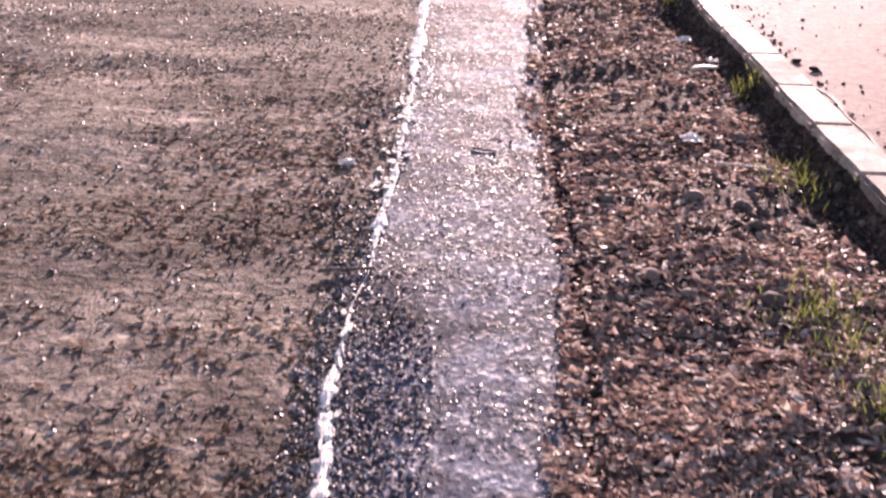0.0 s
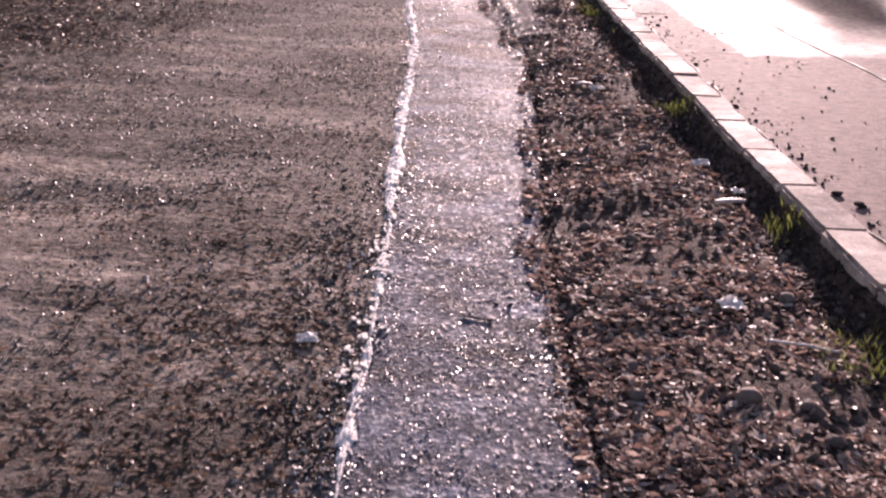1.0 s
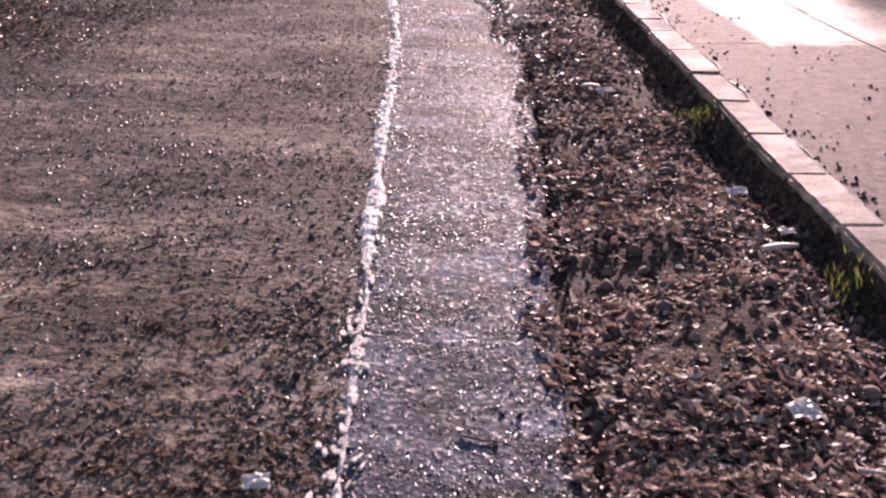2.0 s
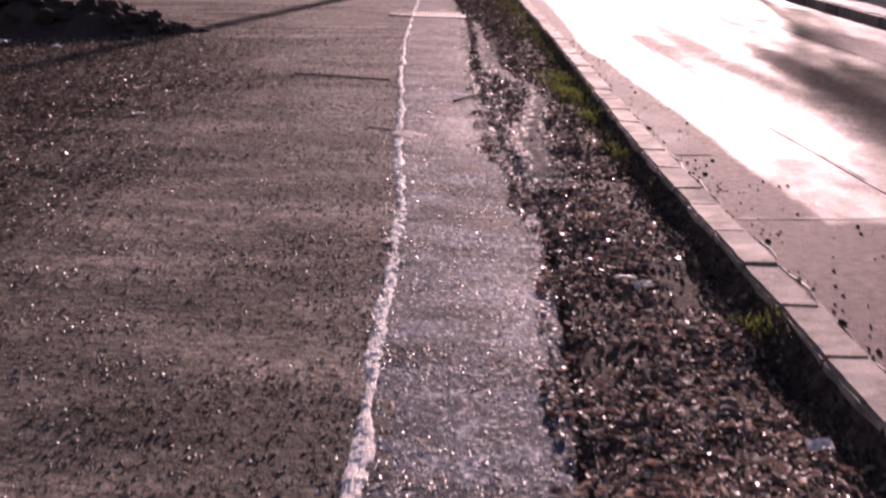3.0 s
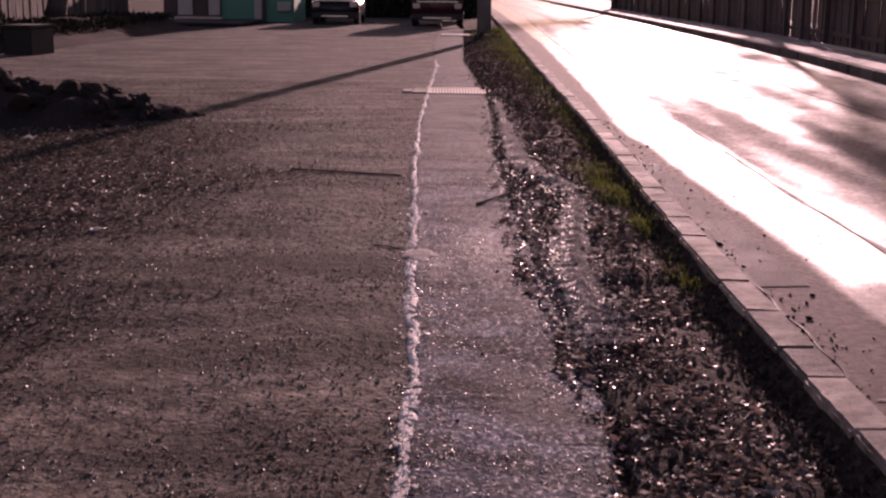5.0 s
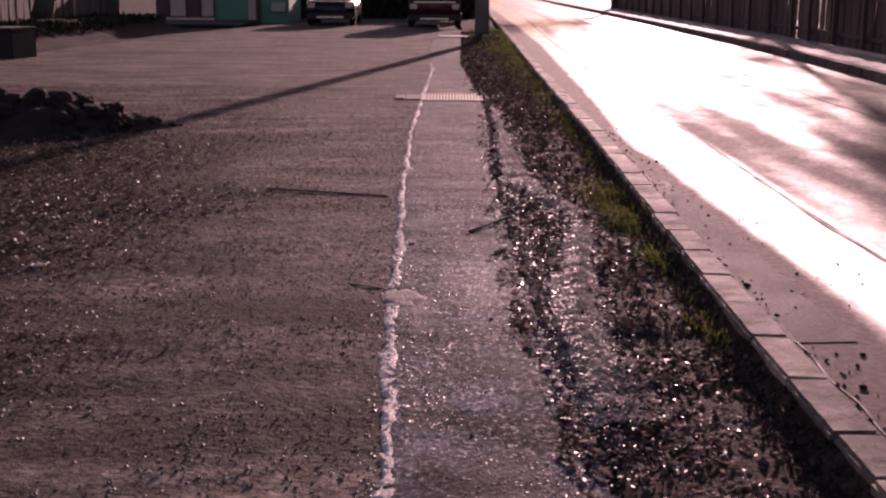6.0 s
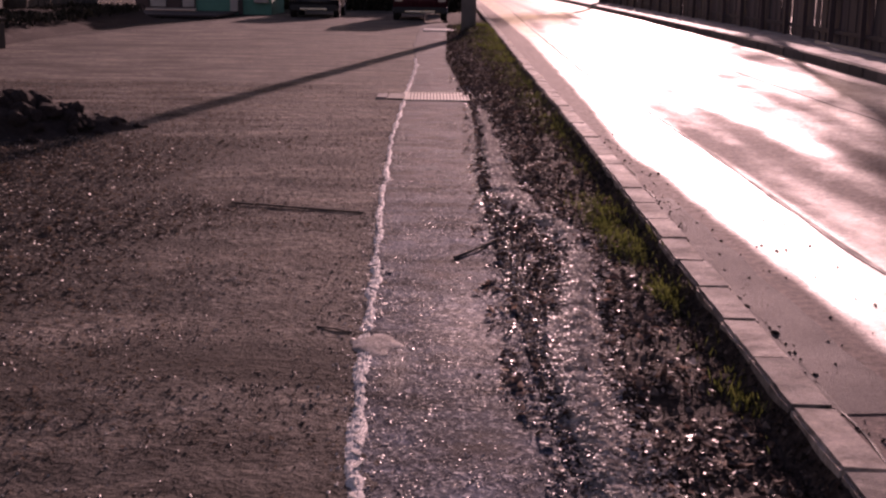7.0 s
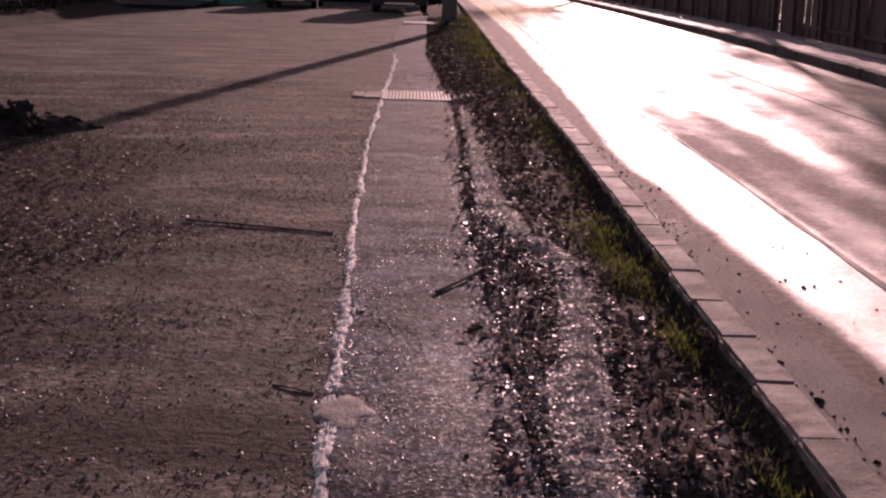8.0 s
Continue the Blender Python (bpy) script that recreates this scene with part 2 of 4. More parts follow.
M_LEAF = scattered("dry_leaf", [(0.0, (0.07, 0.042, 0.036)), (0.3, (0.23, 0.145, 0.115)), (0.65, (0.42, 0.3, 0.235)), (0.88, (0.56, 0.44, 0.36)), (1.0, (0.82, 0.75, 0.67))], 0.48, 0.5, 0.5)
M_CRUMB = scattered("leaf_crumb", [(0.0, (0.022, 0.015, 0.012)), (0.4, (0.075, 0.048, 0.034)), (0.75, (0.26, 0.175, 0.12)), (1.0, (0.52, 0.42, 0.33))], 0.75, 0.25, 0.5)
M_STONE = scattered("stone_chip", [(0.0, (0.02, 0.022, 0.03)), (0.5, (0.07, 0.083, 0.11)), (0.85, (0.17, 0.195, 0.24)), (1.0, (0.4, 0.43, 0.48))], 0.36)
M_PALE = scattered("pale_grit", [(0.0, (0.35, 0.3, 0.27)), (0.5, (0.65, 0.59, 0.54)), (1.0, (0.85, 0.81, 0.77))], 0.4, 0.6, 0.45)
M_GRASS = scattered("grass_blade", [(0.0, (0.05, 0.06, 0.018)), (0.6, (0.11, 0.14, 0.035)), (1.0, (0.17, 0.19, 0.06))], 0.5, 0.4, 0.6)
M_BARK = surface("bark", [(0.3, (0.05, 0.04, 0.036)), (0.7, (0.13, 0.105, 0.09))], [(0.3, (0.03, 0.025, 0.02)), (0.7, (0.16, 0.13, 0.11))], 5, 25, 0.5, (0.8, 0.95), 1.0, 18, 0.03, stretch=(4, 4, 0.6))
M_POLE = surface("pole_concrete", [(0.3, (0.2, 0.19, 0.185)), (0.7, (0.32, 0.3, 0.29))], [(0.3, (0.16, 0.15, 0.15)), (0.7, (0.34, 0.32, 0.31))], 3, 40, 0.4, (0.7, 0.9), 0.4, 40, 0.01)
M_WALLG = surface("weathered_boards", [(0.3, (0.035, 0.03, 0.027)), (0.7, (0.08, 0.07, 0.064))], [(0.3, (0.03, 0.026, 0.023)), (0.7, (0.085, 0.075, 0.068))], 1.5, 30, 0.4, (0.75, 0.95), 0.5, 30, 0.01, vary="object", stretch=(4, 4, 0.4))
M_FENCE = surface("dark_fence_paint", [(0.3, (0.045, 0.03, 0.034)), (0.7, (0.1, 0.065, 0.07))], [(0.3, (0.035, 0.025, 0.028)), (0.7, (0.11, 0.075, 0.08))], 1.5, 30, 0.4, (0.65, 0.9), 0.4, 30, 0.01, vary="object", stretch=(4, 4, 0.4))
M_GREEN = plain("green_paint", (0.06, 0.3, 0.22), 0.55)
M_BROWN = plain("brown_paint", (0.1, 0.055, 0.05), 0.6)
M_CREAM = plain("cream_panel", (0.55, 0.48, 0.42), 0.6)
M_DARKWOOD = plain("dark_wood", (0.07, 0.05, 0.045), 0.7)
M_ROOF = plain("roof_sheet", (0.18, 0.17, 0.17), 0.5)
M_CONC = surface("dark_concrete", [(0.3, (0.018, 0.017, 0.016)), (0.7, (0.045, 0.04, 0.037))], [(0.3, (0.014, 0.013, 0.012)), (0.7, (0.055, 0.05, 0.045))], 3, 40, 0.5, (0.8, 0.95), 0.6, 40, 0.01)
M_RED = plain("maroon_car_paint", (0.085, 0.015, 0.022), 0.28, 0.2)
M_NAVY = plain("black_car_paint", (0.018, 0.018, 0.022), 0.25, 0.2)
M_TYRE = plain("tyre_rubber", (0.02, 0.02, 0.02), 0.8)
M_CHROME = plain("bright_metal", (0.7, 0.7, 0.7), 0.25, 0.9)
M_TRIM = plain("black_plastic", (0.025, 0.025, 0.025), 0.6)
M_PLATE = plain("pale_plate", (0.65, 0.65, 0.62), 0.5)
M_LAMP = plain("red_lens", (0.3, 0.02, 0.02), 0.2)
M_CLEAR = plain("clear_lens", (0.6, 0.6, 0.62), 0.12, 0.4)
M_SCRAP = scattered("white_litter", [(0.0, (0.75, 0.73, 0.71)), (1.0, (0.85, 0.84, 0.82))], 0.4, 0.5, 0.5)
M_IRON = surface("worn_iron", [(0.3, (0.35, 0.33, 0.32)), (0.7, (0.55, 0.52, 0.5))], [(0.3, (0.28, 0.26, 0.25)), (0.7, (0.6, 0.57, 0.55))], 6, 60, 0.5, (0.4, 0.6), 0.3, 60, 0.004, 0.5)
M_HEDGE = scattered("hedge_leaf", [(0.0, (0.025, 0.023, 0.018)), (0.7, (0.055, 0.05, 0.035)), (1.0, (0.1, 0.085, 0.06))], 0.95, 0.1)
M_GLASS, gnd, glk, gp = nodes_of("window_glass")
gp.inputs["Base Color"].default_value = (0.03, 0.035, 0.04, 1)
gp.inputs["Roughness"].default_value = 0.05
gp.inputs["Transmission Weight"].default_value = 0.6


# ---- building helpers ----
rng = np.random.default_rng(7)


def linked(name, me, parent=None, label=""):
    ob = new(name, me)
    ob.parent = parent
    if label:
        tagged(ob, label)
    return ob


def part(name, bm, material, parent, label="", smooth=False):
    me = bpy.data.meshes.new(name)
    bmesh.ops.recalc_face_normals(bm, faces=bm.faces[:])
    bm.to_mesh(me)
    bm.free()
    me.materials.append(material)
    if smooth:
        me.polygons.foreach_set("use_smooth", [True] * len(me.polygons))
    return linked(name, me, parent, label)


def raw(name, verts, faces, material, parent=None, smooth=False):
    me = bpy.data.meshes.new(name)
    me.from_pydata(np.asarray(verts).tolist(), [], np.asarray(faces).tolist() if isinstance(faces, np.ndarray) else faces)
    me.materials.append(material)
    if smooth:
        me.polygons.foreach_set("use_smooth", [True] * len(me.polygons))
    me.update()
    return linked(name, me, parent)


def box(x0, x1, y0, y1, z0, z1, bevel=0.0, bm=None):
    bm = bm or bmesh.new()
    made = bmesh.ops.create_cube(bm, size=1, matrix=Matrix.Translation(((x0 + x1) / 2, (y0 + y1) / 2, (z0 + z1) / 2)) @ Matrix.Diagonal((x1 - x0, y1 - y0, z1 - z0, 1)))
    if bevel:
        es = list({e for v in made["verts"] for e in v.link_edges})
        bmesh.ops.bevel(bm, geom=es, offset=bevel, segments=2, affect="EDGES")
    return bm


def tube(bm, p0, p1, r0, r1, sides=10):
    p0, p1 = Vector(p0), Vector(p1)
    q = (p1 - p0).to_track_quat("Z", "Y")
    rings = []
    for p, r in ((p0, r0), (p1, r1)):
        rings.append([bm.verts.new(p + q @ Vector((r * math.cos(2 * math.pi * k / sides), r * math.sin(2 * math.pi * k / sides), 0))) for k in range(sides)])
    for k in range(sides):
        bm.faces.new((rings[0][k], rings[0][(k + 1) % sides], rings[1][(k + 1) % sides], rings[1][k]))
    bm.faces.new(rings[0][::-1])
    bm.faces.new(rings[1])
    return bm


def thing(name, at, label, category, group="", turn=0):
    e = new(name)
    e.matrix_world = pose(*at, 0, 0, turn)
    return tagged(e, label, category, group)


def sheet(name, xs, ys, height, material, smooth=True):
    """A sheet over the grid xs (a row of x for each y, or one row for all) and ys, at height(x, y)."""
    ys = np.asarray(ys, float)
    xx = np.asarray(xs, float)
    if xx.ndim == 1:
        xx = np.repeat(xx[None], len(ys), 0)
    yy = np.repeat(ys[:, None], xx.shape[1], 1)
    zz = height(xx, yy)
    v = np.stack([xx, yy, zz], -1).reshape(-1, 3)
    n = xx.shape[1]
    a = (np.arange(len(ys) - 1)[:, None] * n + np.arange(n - 1)[None]).ravel()
    return raw(name, v, np.stack([a, a + 1, a + n + 1, a + n], 1), material, None, smooth)


WAVES = [(rng.normal(size=2), rng.uniform(0, 6.28)) for _ in range(60)]


def lumps(x, y, size, first=0, count=14):
    """Gentle unevenness, about -1 to 1, of humps about size metres across."""
    out = np.zeros_like(np.asarray(x, float))
    for k, (d, ph) in enumerate(WAVES[first:first + count]):
        w = 2.6 / size * (0.6 + 1.3 * k / count)
        d = d / np.hypot(*d)
        out = out + np.sin(w * (d[0] * x + d[1] * y) + ph)
    return out / count ** 0.5 * 0.7


def scatter(name, shape, pos, size, material, parent=None, tilt=0.35, squash=1.0, stuff_label="", category=""):
    """Many loose bits of one shape, turned and sized at will, as one mesh."""
    sv, sf = shape
    n = len(pos)
    a = rng.uniform(0, 2 * np.pi, n)
    tx, ty = rng.normal(0, tilt, n), rng.normal(0, tilt, n)
    v = sv[None] * np.asarray(size)[:, None, None]
    v = v * np.stack([np.ones(n), rng.uniform(0.4, 1.0, n), rng.uniform(0.6, 1.3, n) * squash], -1)[:, None, :]
    z = v[..., 2] + v[..., 0] * tx[:, None] + v[..., 1] * ty[:, None]
    x = v[..., 0] * np.cos(a)[:, None] - v[..., 1] * np.sin(a)[:, None]
    y = v[..., 0] * np.sin(a)[:, None] + v[..., 1] * np.cos(a)[:, None]
    w = np.stack([x, y, z], -1) + np.asarray(pos)[:, None]
    f = (sf[None] + (np.arange(n) * len(sv))[:, None, None]).reshape(-1, sf.shape[1])
    ob = raw(name, w.reshape(-1, 3), f, material, parent)
    return tagged(ob, stuff_label, category, "", "stuff")


LEAF = (np.array([(-0.5, 0, 0.1), (-0.2, 0.27, 0.16), (0.2, 0.24, 0.1), (0.55, 0, 0.22), (0.2, -0.24, 0.14), (-0.2, -0.27, 0.05), (0.0, 0.0, -0.02)]),
        np.array([(0, 6, 1), (1, 6, 2), (2, 6, 3), (3, 6, 4), (4, 6, 5), (5, 6, 0)]))
CHIP = (np.array([(-0.5, -0.1, 0), (0.1, -0.5, 0.02), (0.5, 0.15, 0), (-0.1, 0.5, 0.03), (0.05, 0.0, 0.42), (0, 0, -0.25)]),
        np.array([(0, 1, 4), (1, 2, 4), (2, 3, 4), (3, 0, 4), (1, 0, 5), (2, 1, 5), (3, 2, 5), (0, 3, 5)]))
BLADE = (np.array([(-0.03, 0, 0), (0.03, 0, 0), (0.1, 0.02, 0.6), (0.32, 0.0, 1.0)]), np.array([(0, 1, 2), (0, 2, 3)]))

# ---- the plan: lines that run along the way ----


def path_left(y):
    return np.interp(y, [0, 2, 3, 3.5, 4, 5, 7, 9, 11, 12.5, 14.5, 18, 22.5, 28, 35, 48], [-0.2, -0.19, -0.2, -0.15, -0.13, -0.11, -0.1, -0.06, -0.13, -0.15, -0.2, -0.24, -0.19, -0.12, -0.3, -0.2])


def path_right(y):
    return np.interp(y, [0, 2.2, 2.9, 3.5, 4.2, 5.3, 6.5, 7.8, 9, 10.3, 12.5, 14, 15.6, 18.5, 22, 29.5, 48], [0.3, 0.33, 0.38, 0.4, 0.4, 0.44, 0.53, 0.6, 0.64, 0.58, 0.55, 0.53, 0.53, 0.62, 0.64, 0.45, 0.7])


def kerb_line(y):
    return np.interp(y, [-30, 0, 6, 10, 12.5, 15, 18, 26, 37, 52, 80, 200, 420], [1.36, 1.35, 1.33, 1.345, 1.39, 1.45, 1.5, 1.6, 1.78, 2.0, 2.4, 3.6, 6])


def far_kerb(y):
    return np.interp(y, [-30, 0, 21.4, 28.5, 38, 52, 80, 200, 420], [4.6, 5.5, 6.5, 7.0, 7.4, 7.75, 8.3, 10, 13])


def yard_z(x, y):
    near = np.clip((path_left(y) - 0.12 - x) / 0.5, 0, 1)
    near = near * np.interp(y, [12, 20], [1, 0.25])
    return 0.014 * near * lumps(x, y, 0.8) + 0.006 * near * lumps(x * 0.5, y, 0.42, 40) + 0.003 * near * lumps(x * 0.6, y, 0.15, 15) + 0.002 * lumps(x, y, 0.06, 30) * np.interp(y, [12, 20], [1, 0]) + 0.014


def verge_z(x, y):
    a, b = path_right(y), kerb_line(y)
    u = np.clip((x - a) / (b - a), 0, 1)
    rise = np.clip((x - b + 0.075 + 0.012 * lumps(x, y, 0.3, 17)) / 0.09, 0, 1)
    lip = 0.022 * np.interp(y, [8.5, 11], [0, 1]) * np.clip(1 - (x - a) / 0.3, 0, 1)
    mound = 0.22 * np.exp(-((y - 39) / 2.2) ** 2) * np.clip((x - 0.75) / 0.3, 0, 1) * np.clip((b + 0.02 - x) / 0.3, 0, 1)
    ditch = np.exp(-((x - a) / 0.03) ** 2) * np.interp(y, [8.5, 11], [1, 0])
    return 0.05 * np.sin(np.minimum(u * 1.7, 1) * math.pi / 2) - 0.02 * np.clip((u - 0.6) / 0.25, 0, 1) - 0.035 * ditch + 0.017 * lumps(x, y, 0.4, 5) * np.minimum(1, u * 5) * (1 - rise) + 0.005 * lumps(x, y, 0.11, 22) * (1 - rise) + 0.082 * rise * rise * (3 - 2 * rise) + mound + lip


def road_z(x, y):
    u = (x - kerb_line(y) - 0.16) / 5
    return 0.095 + 0.04 * np.sin(np.clip(u, 0, 1) * math.pi)


# ---- the ground, the yard, the path, the verge, the road ----
def steps(*runs):
    return np.concatenate([np.arange(a, b, s) for a, b, s in runs] + [[runs[-1][1]]])


gx = steps((-420, -40, 38), (-40, -12, 2), (-12, -4, 0.25), (-4, -0.5, 0.05), (-0.5, 0.1, 0.03), (0.1, 14, 1.39), (14, 420, 29))
gy = steps((-60, 0, 6), (0, 2, 0.25), (2, 10, 0.04), (10, 20, 0.08), (20, 60, 0.5), (60, 460, 40))


def ground_z(x, y):
    return np.where(x > path_left(y) + 0.09, -0.12, np.where(x < -11, 0.0, yard_z(x, y)))


def humus_shade(x, y):
    # rotted leaves at left, deepened to stand in for lens falloff
    left = np.clip((-0.75 - x + 0.45 * lumps(x, y, 1.2, 3)) / 1.7, 0, 1) * np.clip((y - 6.5) / 3, 0, 1) * np.clip((18.6 - y) / 1.2, 0, 1)
    # shaded dips of the ground painted as dark streaks and bands
    streaks = 0.55 * np.clip(lumps(x * 0.4, y, 0.8, 44) - 0.15, 0, 1) * np.interp(y, [3, 5], [0.4, 1]) + 0.3 * np.clip(lumps(x * 0.4, y, 3.0, 31) - 0.2, 0, 1) * (y > 20)
    stains = sum(0.7 * np.exp(-((x - a) / c) ** 2 - ((y - b) / d) ** 2) for a, b, c, d in ((-0.75, 11.1, 0.35, 0.16), (-1.5, 10.5, 0.5, 0.16), (-1.6, 9.6, 0.4, 0.15), (-0.6, 7.9, 0.35, 0.1), (-0.9, 16.6, 0.8, 0.22), (-1.1, 13.2, 0.5, 0.15)))
    return np.maximum(np.maximum(0.9 * left, stains), streaks) + np.clip((-9.15 + 0.15 * (y - 30.4) + 0.3 * lumps(x, y, 2.0, 9) - x) / 0.7, 0, 1) * (y > 24)


ground = tagged(sheet("ground", gx, gy, ground_z, M_YARD), "dusty grey-brown compacted yard with worn gravel and dirt", "ground", "", "structure")

gxx, gyy = np.meshgrid(gx, gy)
ground.data.attributes.new("humus_shade", "FLOAT", "POINT").data.foreach_set("value", humus_shade(gxx, gyy).ravel().astype(np.float32))

py = steps((-8, 2, 0.5), (2, 12, 0.035), (12, 24, 0.08), (24, 48, 0.4))
u = np.linspace(0, 1, 26)
wob = 0.018 * lumps(py, py * 0, 0.3, 8) + rng.normal(0, 0.006, len(py))
wob2 = 0.02 * lumps(py, py * 0 + 7, 0.25, 20) + rng.normal(0, 0.008, len(py))
px = (path_left(py) - 0.03 + wob)[:, None] * (1 - u) + (path_right(py) + wob2)[:, None] * u


def path_z(x, y):
    e = np.minimum(x - x.min(1, keepdims=True), x.max(1, keepdims=True) - x)
    return 0.018 + 0.004 * lumps(x, y, 0.9, 12) + 0.0025 * lumps(x, y, 0.05, 33) - 0.05 * (e < 1e-6) - 0.008 * np.exp(-(e / 0.03) ** 2)


footpath = tagged(sheet("footpath", px, py, path_z, M_PATH), "narrow worn strip of bluish grey asphalt footpath", "footpath", "", "structure")

pyy = np.repeat(py[:, None], 26, 1)
spots = ((0.3, 9.0, 0.22, 0.35), (0.45, 8.7, 0.15, 0.2), (0.25, 12.7, 0.2, 0.45), (0.05, 9.6, 0.12, 0.2), (0.3, 10.1, 0.2, 0.2))
dusty = np.maximum(0.5 * np.clip((pyy - 13.0) / 2.5, 0, 1), sum(0.5 * np.exp(-((px - a) / c) ** 2 - ((pyy - b) / d) ** 2) for a, b, c, d in spots))
rim = np.clip(1 - (px.max(1, keepdims=True) - px) / 0.16, 0, 1)
damp = rim * np.interp(pyy, [8.5, 10, 14, 15.2, 20, 22, 23], [0.1, 0.35, 0.4, 0.75, 0.75, 0.5, 0.1]) + 0.55 * np.exp(-((px - 0.0) / 0.08) ** 2 - ((pyy - 11.0) / 0.5) ** 2)
worn = sum(w * np.exp(-((px - a) / c) ** 2 - ((pyy - b) / d) ** 2) for a, b, c, d, w in ((0.3, 11.6, 0.17, 0.9, 0.55), (0.42, 7.4, 0.14, 0.7, 0.3), (0.15, 6.0, 0.2, 1.2, 0.15)))
for stain, amount in (("dust", dusty), ("damp", damp), ("worn", worn)):
    footpath.data.attributes.new(stain, "FLOAT", "POINT").data.foreach_set("value", amount.ravel().astype(np.float32))

vy = steps((-8, 2, 0.4), (2, 14, 0.04), (14, 24, 0.1), (24, 60, 0.5))
u = np.linspace(0, 1, 56)
vx = (path_right(vy) - 0.02)[:, None] * (1 - u) + (kerb_line(vy) + 0.02)[:, None] * u
tagged(sheet("verge", vx, vy, verge_z, M_SOIL), "dark bare soil verge strewn with dry leaves", "verge", "", "structure")

ry = steps((-30, 0, 3), (0, 30, 0.2), (30, 60, 1), (60, 420, 30))
u = np.linspace(0, 1, 90)
rx = (kerb_line(ry) + 0.12)[:, None] * (1 - u) + (far_kerb(ry) + 0.1)[:, None] * u
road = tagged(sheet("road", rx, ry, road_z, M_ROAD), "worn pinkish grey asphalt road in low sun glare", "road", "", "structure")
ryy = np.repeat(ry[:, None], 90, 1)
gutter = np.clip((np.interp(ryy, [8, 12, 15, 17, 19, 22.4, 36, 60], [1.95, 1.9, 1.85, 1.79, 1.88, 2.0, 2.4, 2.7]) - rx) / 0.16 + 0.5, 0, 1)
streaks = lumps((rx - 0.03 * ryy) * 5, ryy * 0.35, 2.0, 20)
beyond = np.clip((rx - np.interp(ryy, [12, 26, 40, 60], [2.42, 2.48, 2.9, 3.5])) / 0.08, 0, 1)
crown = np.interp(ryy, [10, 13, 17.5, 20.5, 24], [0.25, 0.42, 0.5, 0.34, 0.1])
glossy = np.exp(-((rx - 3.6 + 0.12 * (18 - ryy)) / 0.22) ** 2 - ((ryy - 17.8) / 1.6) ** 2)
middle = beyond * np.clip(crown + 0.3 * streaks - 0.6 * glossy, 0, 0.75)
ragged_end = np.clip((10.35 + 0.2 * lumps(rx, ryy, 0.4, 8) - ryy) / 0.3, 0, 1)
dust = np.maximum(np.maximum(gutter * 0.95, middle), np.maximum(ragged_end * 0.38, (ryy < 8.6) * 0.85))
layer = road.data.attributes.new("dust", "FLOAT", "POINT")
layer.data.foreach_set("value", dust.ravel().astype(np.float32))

fy = steps((-30, 60, 2), (60, 420, 30))
u = np.linspace(0, 1, 6)
fx = (far_kerb(fy) + 0.2)[:, None] * (1 - u) + (far_kerb(fy) + 6)[:, None] * u
tagged(sheet("pavement", fx, fy, lambda x, y: 0.243 + 0 * x, M_PAVE), "pale pavement on the far side of the road", "pavement", "", "structure")


# ---- kerbs ----
def stone_mesh(name, w, length, h, seed, mat):
    bm = box(0, w, 0, length, -h, 0, 0.012)
    bmesh.ops.subdivide_edges(bm, edges=[e for e in bm.edges if abs(e.verts[0].co.y - e.verts[1].co.y) > 0.3], cuts=7)
    for v in bm.verts:
        p = v.co + Vector((seed, 0, 0))
        v.co += Vector((noise.noise(p * 19) * 0.004, noise.noise(p * 7 + Vector((5, 0, 0))) * 0.003, noise.noise(p * 15 + Vector((0, 3, 0))) * 0.004))
    me = bpy.data.meshes.new(name)
    bmesh.ops.recalc_face_normals(bm, faces=bm.faces[:])
    bm.to_mesh(me)
    bm.free()
    me.materials.append(mat)
    return me


STONES = [stone_mesh("kerb_stone", 0.16, 0.55, 0.32, k * 2.3, M_KERB) for k in range(5)]
FAR_STONES = [stone_mesh("kerb_stone", 0.16, 0.55, 0.32, k * 3.1, M_SHADEKERB) for k in range(3)]


def kerb(name, line, joints, top, stones, label):
    k = tagged(new(name), label, "kerb", "", "structure")
    for i, (y, y2) in enumerate(zip(joints, joints[1:])):
        ob = linked("kerb_stone", stones[i % len(stones)], k)
        x = float(line(y)) + rng.normal(0, 0.004)
        turn = -math.degrees(math.atan2(float(line(y2) - line(y)), y2 - y)) + rng.normal(0, 0.4)
        ob.matrix_world = pose(x, y, top + rng.normal(0, 0.002), rng.normal(0, 0.1), rng.normal(0, 0.5), turn) @ Matrix.Diagonal((1, (y2 - y - 0.009) / 0.55, 1, 1))
    return k


NEAR = [6.04 + 0.5485 * k for k in range(-26, 6)] + [9.145 + 0.555 * k for k in range(104)]
kerb("kerb_near", kerb_line, NEAR, 0.135, STONES, "low pale concrete kerb of separate stones, joints open")
kerb("kerb_far", far_kerb, [8 + 0.8 * k for k in range(130)], 0.25, FAR_STONES, "concrete kerb on the far side of the road, coloured dark for its shaded face")

# ---- road marks ----
def band(name, x, ys, width, z, material, label, category, parent=None):
    """A thin band of surface along ys, with its middle at x(y)."""
    ys = np.asarray(ys)
    w = width / 2 * (1 + 0.4 * lumps(ys, ys * 0, 0.5, 9))
    xs = np.stack([x(ys) - w, x(ys) - w, x(ys) + w, x(ys) + w], 1)

    def height(a, b):
        h = z(a, b)
        h[:, [0, 3]] -= 0.03
        return h
    ob = sheet(name, xs, ys, height, material, False)
    return tagged(ob, label, category, "", "structure")


